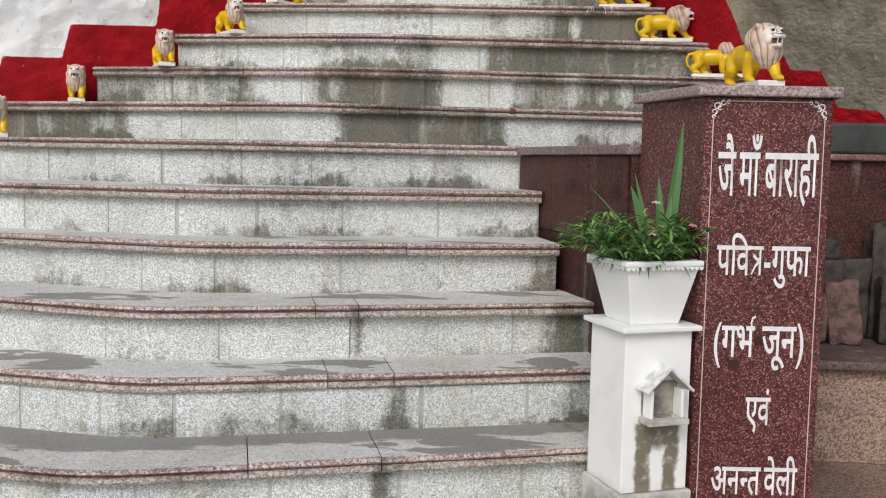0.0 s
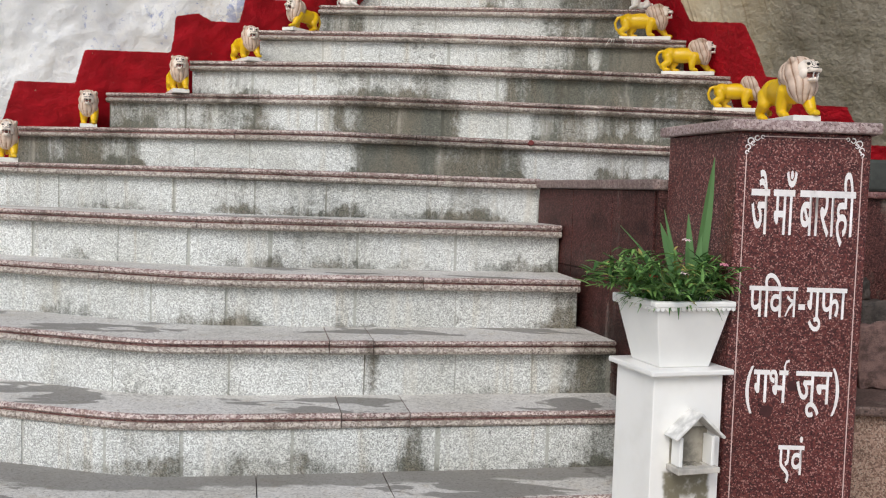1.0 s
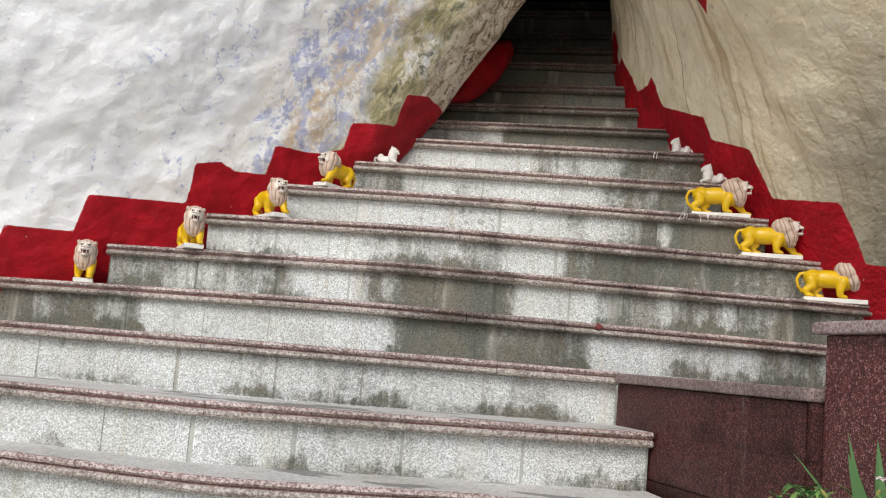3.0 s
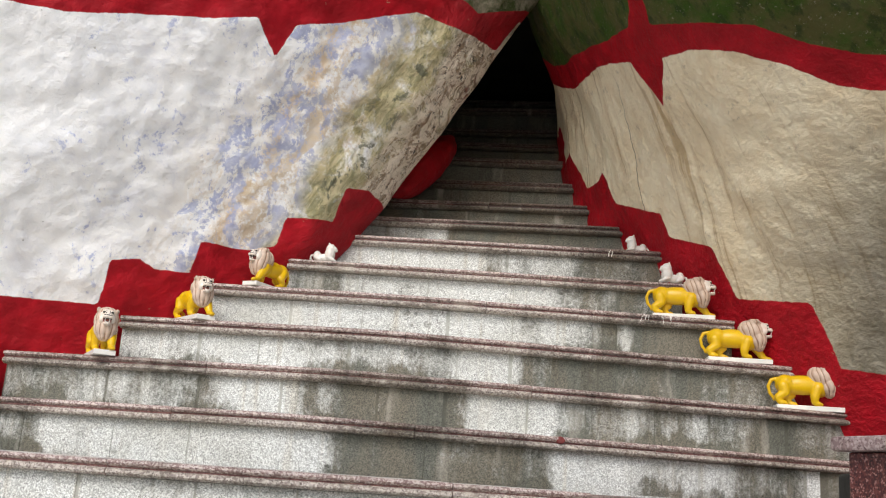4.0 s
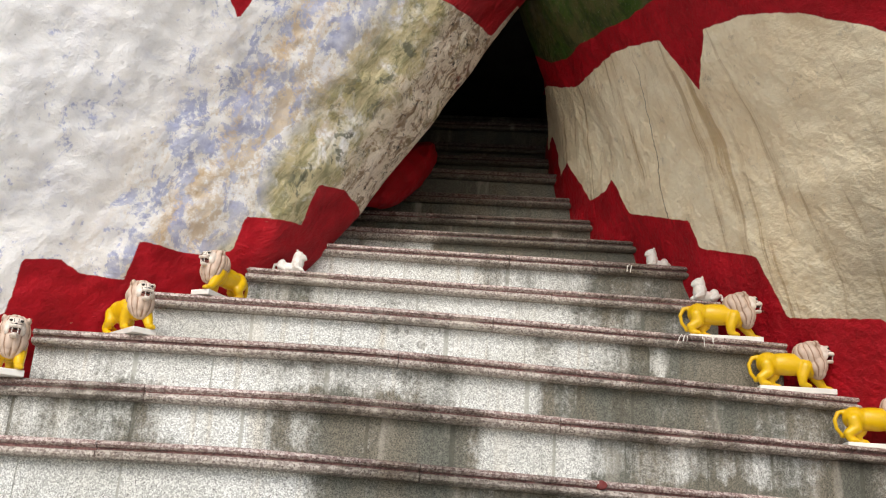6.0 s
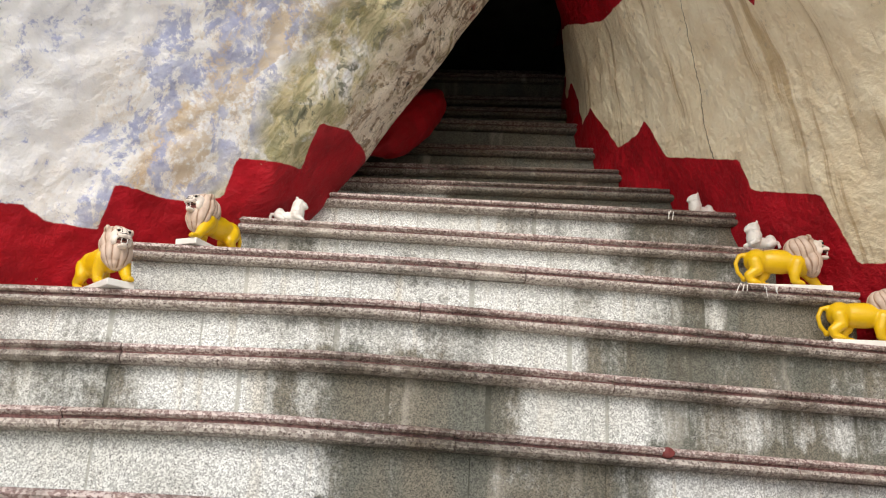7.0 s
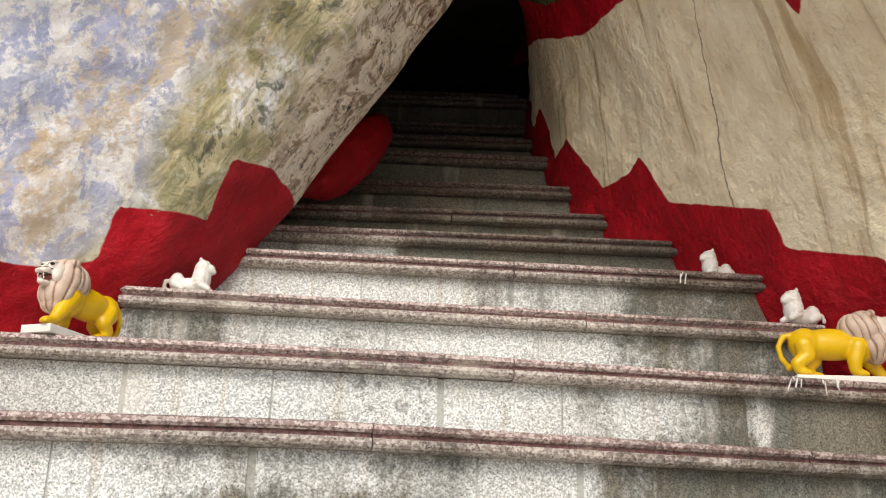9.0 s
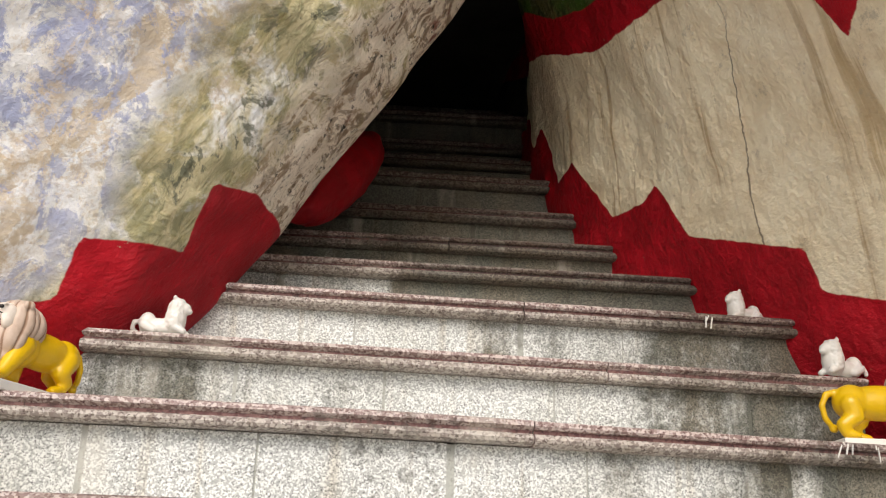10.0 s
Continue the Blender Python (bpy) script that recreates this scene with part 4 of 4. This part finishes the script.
rng = random.Random(11)
plant = tagged(new("flowering_plant"), "bushy green plant with small pink and red flowers in a planter", "plant")
plant.matrix_basis = PED @ pose(0, 0, 1.068)
leaves = bmesh.new()
tips = []
for i in range(84):
    a, r = rng.uniform(0, 2 * math.pi), math.sqrt(rng.random())
    base = Vector((0.085 * r * math.cos(a), 0.085 * r * math.sin(a), 0.0))
    out = Vector((math.cos(a) - 0.35, math.sin(a) - 0.1, 0)) * (0.25 + 0.75 * r)
    h = rng.uniform(0.065, 0.18) * (1.15 - 0.4 * r)
    tip = base + Vector((out.x * 0.125, out.y * 0.10, h))
    pts = []
    for j in range(6):
        t = j / 5
        pts.append(base.lerp(tip, t) + Vector((0, 0, 0.03 * math.sin(math.pi * t))))
    for p, q in zip(pts, pts[1:]):
        m = (q - p).to_track_quat("Z", "Y").to_matrix().to_4x4()
        bmesh.ops.create_cone(leaves, segments=5, radius1=0.0013, radius2=0.0011, depth=(q - p).length, matrix=Matrix.Translation((p + q) / 2) @ m)
    for j in range(12):
        t = rng.uniform(0.15, 1.0)
        k = min(int(t * 5), 4)
        p = pts[k].lerp(pts[k + 1], t * 5 - k)
        b = rng.uniform(0, 2 * math.pi)
        leaf(leaves, p, Vector((math.cos(b), math.sin(b), rng.uniform(-0.1, 0.9))) + out * 0.5, rng.uniform(0.028, 0.060), rng.uniform(0.007, 0.013), 0.25, rng.uniform(0.0, 0.6))
    tips.append(tip)
for i in range(46):
    a = rng.uniform(0, 2 * math.pi)
    edge = Vector((max(-1, min(1, 1.3 * math.cos(a))) * 0.108, max(-1, min(1, 1.3 * math.sin(a))) * 0.108, 0.035))
    leaf(leaves, edge * 0.85, Vector((edge.x, edge.y, 0.03)), rng.uniform(0.03, 0.055), 0.008, 0.25, rng.uniform(0.5, 1.2))
tagged(part("foliage", leaves, LEAF, plant), kind="stuff")
PETALS = [plain("pink_petal", (0.72, 0.30, 0.38), 0.6), plain("red_petal", (0.50, 0.03, 0.04), 0.6), plain("pale_petal", (0.80, 0.66, 0.66), 0.6), plain("orange_petal", (0.62, 0.14, 0.07), 0.6)]
for i, (x, y, z, c) in enumerate(((-0.150, -0.03, 0.085, 3), (-0.105, -0.075, 0.095, 3), (-0.03, -0.10, 0.105, 2), (0.105, -0.07, 0.125, 0), (0.135, -0.04, 0.09, 1), (-0.185, 0.03, 0.075, 1), (0.02, -0.02, 0.185, 2))):
    bm = bmesh.new()
    for j in range(6):
        b = j * math.pi / 3 + i
        leaf(bm, Vector((x, y, z)), Vector((math.cos(b), math.sin(b) - 0.5, 0.5)), 0.017, 0.013, 0.2, 0.5, 2)
    part("flower", bm, PETALS[c], plant)

iris = tagged(new("iris_plant"), "tall sword-leaved green plant rising from the planter", "plant")
iris.matrix_basis = PED @ pose(0.076, 0.02, 1.066)
for x, y, dx, dy, h, w, droop, mat in ((0.0, 0, 0.03, -0.02, 0.40, 0.036, 0.0, BLADE), (-0.004, 0.006, -0.02, 0.0, 0.25, 0.028, 0.0, BLADE), (-0.03, -0.01, -0.11, -0.03, 0.26, 0.036, 0.10, BLADE), (-0.028, 0.0, -0.075, 0.0, 0.27, 0.014, 0.0, BLADE), (-0.02, -0.012, 0.015, -0.02, 0.20, 0.026, 0.0, BLADE), (-0.03, 0.0, -0.26, -0.02, 0.34, 0.010, 0.30, BLADE), (0.02, -0.01, 0.14, -0.02, 0.22, 0.014, 0.35, STRAW), (0.02, 0.0, 0.10, 0.02, 0.24, 0.012, 0.3, STRAW), (0.008, -0.012, 0.095, -0.05, 0.27, 0.028, 0.12, BLADE)):
    bm = bmesh.new()
    leaf(bm, Vector((x, y, 0)), Vector((dx, dy, h)), h * 1.03, w, 0.12, droop * 0.5, 8, Vector((1.0, 0.35 * math.sin(90 * x), 0.0)))
    part("blade", bm, mat, iris)

# ---- lion statues ----
def blob(bm, x, y, z, a, b, c, tilt=0.0):
    bmesh.ops.create_icosphere(bm, subdivisions=3, radius=1, matrix=pose(x, y, z, 0, tilt, 0) @ Matrix.Diagonal((a, b, c, 1)))


def limb(bm, pts, r0, r1):
    """A tapered limb as a row of close balls."""
    total = len(pts) - 1
    for i in range(total):
        p, q = Vector(pts[i]), Vector(pts[i + 1])
        count = max(3, int((q - p).length / 0.006))
        for j in range(count):
            t = (i + j / count) / total
            bmesh.ops.create_icosphere(bm, subdivisions=2, radius=r0 + (r1 - r0) * t, matrix=Matrix.Translation(p.lerp(q, j / count)))


def fused(bm, voxel):
    """Fuses overlapping balls into one smooth skin."""
    me = bpy.data.meshes.new("lump")
    bm.to_mesh(me)
    bm.free()
    ob = new("lump", me)
    mod = ob.modifiers.new("skin", "REMESH")
    mod.mode, mod.voxel_size = "VOXEL", voxel
    mod = ob.modifiers.new("even", "SMOOTH")
    mod.factor, mod.iterations = 0.5, 3
    bpy.context.view_layer.update()
    made = bpy.data.meshes.new_from_object(ob.evaluated_get(bpy.context.evaluated_depsgraph_get()))
    bpy.data.objects.remove(ob)
    bpy.data.meshes.remove(me)
    out = bmesh.new()
    out.from_mesh(made)
    bpy.data.meshes.remove(made)
    return out


def mane_material():
    """Cream locks with brown painted furrows: the attribute lock holds the depth of the furrow."""
    n = Nodes("cream_mane_paint", 0.45, 0.4)
    furrow = n.math("ADD", n.value("lock"), n.math("MULTIPLY", n.math("SUBTRACT", n.noise(60, 3), 0.5), 0.5))
    c = n.mix(n.ramp(n.noise(25, 3), 0.35, 0.7), (0.62, 0.48, 0.385), (0.50, 0.37, 0.285))
    c = n.mix(n.ramp(furrow, 0.40, -0.25), c, (0.30, 0.18, 0.115))
    return n.done(c, n.noise(90, 3), 0.2, 0.002)


YELLOW = plain("yellow_enamel", (0.76, 0.47, 0.006), 0.34, 0.5, 12, 0.86, 0.05)
CREAM = plain("cream_face_paint", (0.80, 0.71, 0.62), 0.42, 0.4, 30, 0.88, 0.1)
BLACK = plain("black_line_paint", (0.02, 0.017, 0.015), 0.4, 0.4)
MOUTH = plain("red_mouth_paint", (0.40, 0.15, 0.12), 0.45, 0.4)
WHITE = plain("white_enamel", (0.80, 0.78, 0.73), 0.4, 0.45, 14, 0.88, 0.06)
MANE = mane_material()


def merged(out, bm, pick):
    """Adds bm to out, with a material number for each face by pick(centre)."""
    first = len(out.faces)
    me = bpy.data.meshes.new("piece")
    bm.to_mesh(me)
    bm.free()
    out.from_mesh(me)
    bpy.data.meshes.remove(me)
    out.faces.ensure_lookup_table()
    for f in out.faces[first:]:
        f.material_index = pick(f.calc_center_median())
        f.smooth = True


def lion_mesh(yaw):
    """A painted walking lion on a white plinth, its body along +x, its head turned by yaw, about 0.3 m long."""
    out = bmesh.new()
    lock = out.verts.layers.float.new("lock")
    # yellow body, legs and tail
    bm = bmesh.new()
    blob(bm, -0.012, 0, 0.106, 0.098, 0.037, 0.041)
    blob(bm, 0.056, 0, 0.104, 0.046, 0.038, 0.046)
    blob(bm, -0.078, 0, 0.106, 0.042, 0.038, 0.041)
    limb(bm, [(0.072, 0.022, 0.100), (0.098, 0.025, 0.066), (0.124, 0.025, 0.032)], 0.026, 0.0135)
    limb(bm, [(0.046, -0.022, 0.096), (0.034, -0.025, 0.060), (0.034, -0.025, 0.030)], 0.025, 0.0135)
    limb(bm, [(-0.070, 0.022, 0.098), (-0.050, 0.026, 0.068), (-0.068, 0.026, 0.050), (-0.056, 0.026, 0.030)], 0.025, 0.012)
    limb(bm, [(-0.090, -0.022, 0.098), (-0.084, -0.026, 0.070), (-0.112, -0.026, 0.050), (-0.106, -0.026, 0.030)], 0.025, 0.012)
    for x, y in ((0.138, 0.024), (0.046, -0.024), (-0.044, 0.025), (-0.096, -0.025)):
        blob(bm, x, y, 0.029, 0.020, 0.0145, 0.0105)
        for toe in (-0.007, 0.0, 0.007):
            blob(bm, x + 0.014, y + toe, 0.026, 0.007, 0.0042, 0.0065)
    limb(bm, [(-0.112, 0, 0.128), (-0.134, 0, 0.122), (-0.146, 0, 0.096), (-0.140, 0.002, 0.068), (-0.124, 0.006, 0.050)], 0.0085, 0.0070)
    blob(bm, -0.119, 0.008, 0.046, 0.011, 0.009, 0.010)
    merged(out, fused(bm, 0.0032), lambda c: 0)
    # the mane: a tilted bulb cut into long locks that run down and back from the face
    turn = pose(0.066, 0, 0, 0, 0, yaw) @ pose(-0.066, 0, 0)
    bm = bmesh.new()
    blob(bm, 0.076, 0, 0.164, 0.037, 0.040, 0.030)
    blob(bm, 0.076, 0, 0.140, 0.044, 0.047, 0.046)
    blob(bm, 0.094, 0, 0.108, 0.036, 0.045, 0.044)
    blob(bm, 0.100, 0, 0.080, 0.022, 0.030, 0.022)
    blob(bm, 0.048, 0, 0.142, 0.036, 0.041, 0.044)
    for side in (-1, 1):
        blob(bm, 0.084, side * 0.036, 0.180, 0.011, 0.007, 0.010)
    bm = fused(bm, 0.0026)
    bm.normal_update()
    deep = bm.verts.layers.float.new("lock")
    for v in bm.verts:
        c = v.co
        round_it = math.atan2(abs(c.y), c.x - 0.068 + 0.30 * (c.z - 0.14))
        ridge = abs(math.sin(round_it * 6.5 + 1.3 * noise.noise(Vector((c.x * 24, c.y * 24, c.z * 12)))))
        r = 2 * ridge ** 0.45 - 1
        v[deep] = r
        v.co += v.normal * 0.0028 * r
    bmesh.ops.transform(bm, verts=bm.verts[:], matrix=turn)
    merged(out, bm, lambda c: 1)
    # the face with an open mouth
    bm = bmesh.new()
    blob(bm, 0.108, 0, 0.152, 0.027, 0.031, 0.031)
    blob(bm, 0.122, 0, 0.164, 0.018, 0.022, 0.015, 20)
    blob(bm, 0.138, 0, 0.153, 0.020, 0.0135, 0.0115, 8)
    for side in (-1, 1):
        blob(bm, 0.143, side * 0.0095, 0.149, 0.0135, 0.0105, 0.0095)
        blob(bm, 0.128, side * 0.0150, 0.1735, 0.0085, 0.0075, 0.0040, 12)
        blob(bm, 0.116, side * 0.020, 0.140, 0.016, 0.011, 0.017)
    blob(bm, 0.132, 0, 0.1215, 0.0205, 0.0140, 0.0072, -6)
    blob(bm, 0.146, 0, 0.1235, 0.0072, 0.0100, 0.0080)
    blob(bm, 0.112, 0, 0.124, 0.017, 0.020, 0.016)
    bm = fused(bm, 0.0022)

    def paint(c):
        side = abs(c.y)
        if c.x > 0.1545 and c.z > 0.1535 and side < 0.0085:
            return 3
        if c.x > 0.124 and 0.128 < c.z < 0.1425 and side < 0.0165:
            return 4 if c.z < 0.1405 and c.z > 0.1295 else 3
        if c.x > 0.130 and abs(c.z - (0.158 - 0.30 * abs(c.x - 0.142))) < 0.0012 and side > 0.008:
            return 3
        if 0.0975 < c.x < 0.1015 and side > 0.015:
            return 3
        if c.x > 0.118 and abs(side - 0.0065) < 0.0010 and 0.160 < c.z < 0.176:
            return 3
        return 2

    marked = bmesh.new()
    merged(marked, bm, paint)
    for side in (-1, 1):
        for size, number, ahead in ((1.0, 3, 0.0), (0.55, 5, 0.0016), (0.34, 3, 0.0030)):
            bit = bmesh.new()
            blob(bit, 0.1335 + ahead, side * (0.0150 + ahead * 0.5), 0.1675, 0.0052 * size, 0.0056 * size, 0.0042 * size)
            merged(marked, bit, lambda c, number=number: number)
        for x, z0, z1 in ((0.149, 0.1420, 0.1335), (0.147, 0.1290, 0.1360)):
            bit = bmesh.new()
            bmesh.ops.create_cone(bit, segments=6, radius1=0.0024, radius2=0.0006, depth=abs(z1 - z0), matrix=pose(x, side * 0.0085, (z0 + z1) / 2, 180 if z1 < z0 else 0))
            merged(marked, bit, lambda c: 5)
    bmesh.ops.transform(marked, verts=marked.verts[:], matrix=turn)
    me = bpy.data.meshes.new("face")
    marked.to_mesh(me)
    marked.free()
    out.from_mesh(me)
    bpy.data.meshes.remove(me)
    # plinth
    bm = bmesh.new()
    box(bm, -0.120, 0.148, -0.041, 0.041, 0.0, 0.020, None, 0.002)
    first = len(out.faces)
    merged(out, bm, lambda c: 5)
    out.faces.ensure_lookup_table()
    for f in out.faces[first:]:
        f.smooth = False
    me = bpy.data.meshes.new("lion_statue")
    out.to_mesh(me)
    out.free()
    for m in (YELLOW, MANE, CREAM, BLACK, MOUTH, WHITE):
        me.materials.append(m)
    return me


def small_lion_mesh():
    """A small crouching lion in plain white, with a shaggy mane and a raised tail."""
    bm = bmesh.new()
    blob(bm, -0.006, 0, 0.020, 0.036, 0.018, 0.018)
    blob(bm, -0.030, 0, 0.027, 0.017, 0.019, 0.023)
    blob(bm, 0.024, 0, 0.036, 0.021, 0.025, 0.034)
    blob(bm, 0.026, 0, 0.058, 0.019, 0.023, 0.023)
    blob(bm, 0.041, 0, 0.058, 0.012, 0.014, 0.013)
    blob(bm, 0.049, 0, 0.053, 0.007, 0.008, 0.006)
    for side in (-1, 1):
        limb(bm, [(0.022, side * 0.014, 0.022), (0.050, side * 0.015, 0.007)], 0.010, 0.006)
        limb(bm, [(-0.030, side * 0.016, 0.020), (-0.008, side * 0.019, 0.007)], 0.011, 0.006)
        blob(bm, 0.022, side * 0.015, 0.078, 0.005, 0.004, 0.006)
    limb(bm, [(-0.042, 0, 0.030), (-0.056, 0, 0.030), (-0.060, 0.004, 0.016), (-0.048, 0.014, 0.008)], 0.0055, 0.0045)
    out = fused(bm, 0.0022)
    out.normal_update()
    for v in out.verts:
        if 0.002 < v.co.x < 0.040 and v.co.z > 0.018:
            v.co += v.normal * 0.0022 * noise.noise(v.co * 170)
    for f in out.faces:
        f.smooth = True
    me = bpy.data.meshes.new("small_lion_statue")
    out.to_mesh(me)
    out.free()
    me.materials.append(WHITE)
    return me


LION, LION_ASIDE, CUB = lion_mesh(-6), lion_mesh(14), small_lion_mesh()
YL = "yellow lion statue with cream mane"
for x, y, z, turn, size, side in (
    (1.350, 4.800, 1.780, -7, 0.93, "by the cream boulder"), (1.113, 4.898, 1.958, -6, 0.93, "by the cream boulder"), (0.914, 4.995, 2.136, -8, 0.93, "by the cream boulder"),
    (-1.917, 4.19, 1.424, -58, 0.95, "by the white boulder"), (-1.73, 4.59, 1.602, -66, 0.92, "by the white boulder"), (-1.32, 4.645, 1.780, -62, 0.92, "by the white boulder"), (-1.04, 4.81, 1.958, -52, 0.90, "by the white boulder"), (-0.79, 4.995, 2.136, 243, 0.86, "turned to the white boulder"),
    (1.050, 2.86, 1.572, -80, 0.92, "on the pillar cap"),
):
    ob = new("lion_statue", LION_ASIDE if "pillar" in side else LION)
    ob.matrix_basis = pose(x, y, z, 0, 0, turn) @ Matrix.Diagonal((size, size, size, 1))
    tagged(ob, YL + " " + side, "lion statue", "lions along the stairs")
for x, y, z, turn, size in ((-0.60, 5.19, 2.314, -8, 1.05), (0.915, 5.13, 2.314, 192, 1.1), (0.80, 5.35, 2.492, 194, 1.0)):
    ob = new("small_lion_statue", CUB)
    ob.matrix_basis = pose(x, y, z, 0, 0, turn) @ Matrix.Diagonal((size, size, size, 1))
    tagged(ob, "small plain white crouching lion statue on a stair tread", "lion statue", "small white lions on the stairs")

# ---- lime splashes on the nosings ----
bm = bmesh.new()
rng = random.Random(3)
for k, x0, x1, count in ((9, 0.74, 0.86, 9), (11, 0.66, 0.69, 3)):
    for i in range(count):
        x, drop, w = rng.uniform(x0, x1), rng.uniform(0.005, 0.030), rng.uniform(0.0005, 0.0016)
        y, z = front(k, x) - 0.0012, height(k) - rng.uniform(0.0, 0.012)
        box(bm, -w, w, 0, 0.003, -drop, 0.001, pose(x, y, z, 0, rng.uniform(-30, 30), 0), 0)
tagged(part("lime_splashes", bm, WHITE), "dried white lime drips on the stair edges", "paint drips", kind="stuff")

bm = bmesh.new()
bmesh.ops.create_icosphere(bm, subdivisions=3, radius=1, matrix=pose(0.375, front(6, 0.375) + 0.002, height(6) - 0.012) @ Matrix.Diagonal((0.017, 0.004, 0.014, 1)))
for v in bm.verts:
    v.co += 0.004 * noise.noise_vector(v.co * 80)
tagged(smooth(part("paint_blot", bm, plain("dull_red_paint", (0.17, 0.035, 0.032), 0.6, 0.3, 60, 0.7, 0.1))), "dull red paint blot on a stair nosing", "paint blot")

# ---- red painted lump under the white boulder ----
bm = bmesh.new()
bmesh.ops.create_icosphere(bm, subdivisions=5, radius=1)
for v in bm.verts:
    v.co *= 1 + 0.10 * noise.noise(v.co * 1.7) + 0.04 * noise.noise(v.co * 5)
along = Vector((0.26, 0.46, 0.46)).to_track_quat("Y", "Z").to_matrix().to_4x4()
bmesh.ops.transform(bm, verts=bm.verts[:], matrix=pose(-0.225, 5.925, 3.035) @ along @ Matrix.Diagonal((0.105, 0.36, 0.10, 1)))
n = Nodes("crimson_rock_paint", 0.6, 0.3)
RED_ROCK = n.done(n.mix(n.ramp(n.noise(8, 4), 0.35, 0.7), (0.26, 0.001, 0.007), (0.38, 0.002, 0.012)), n.noise(14, 5), 0.5, 0.02)
tagged(smooth(part("painted_rock", bm, RED_ROCK)), "crimson painted rock lump at the cave entrance", "rock", kind="structure")
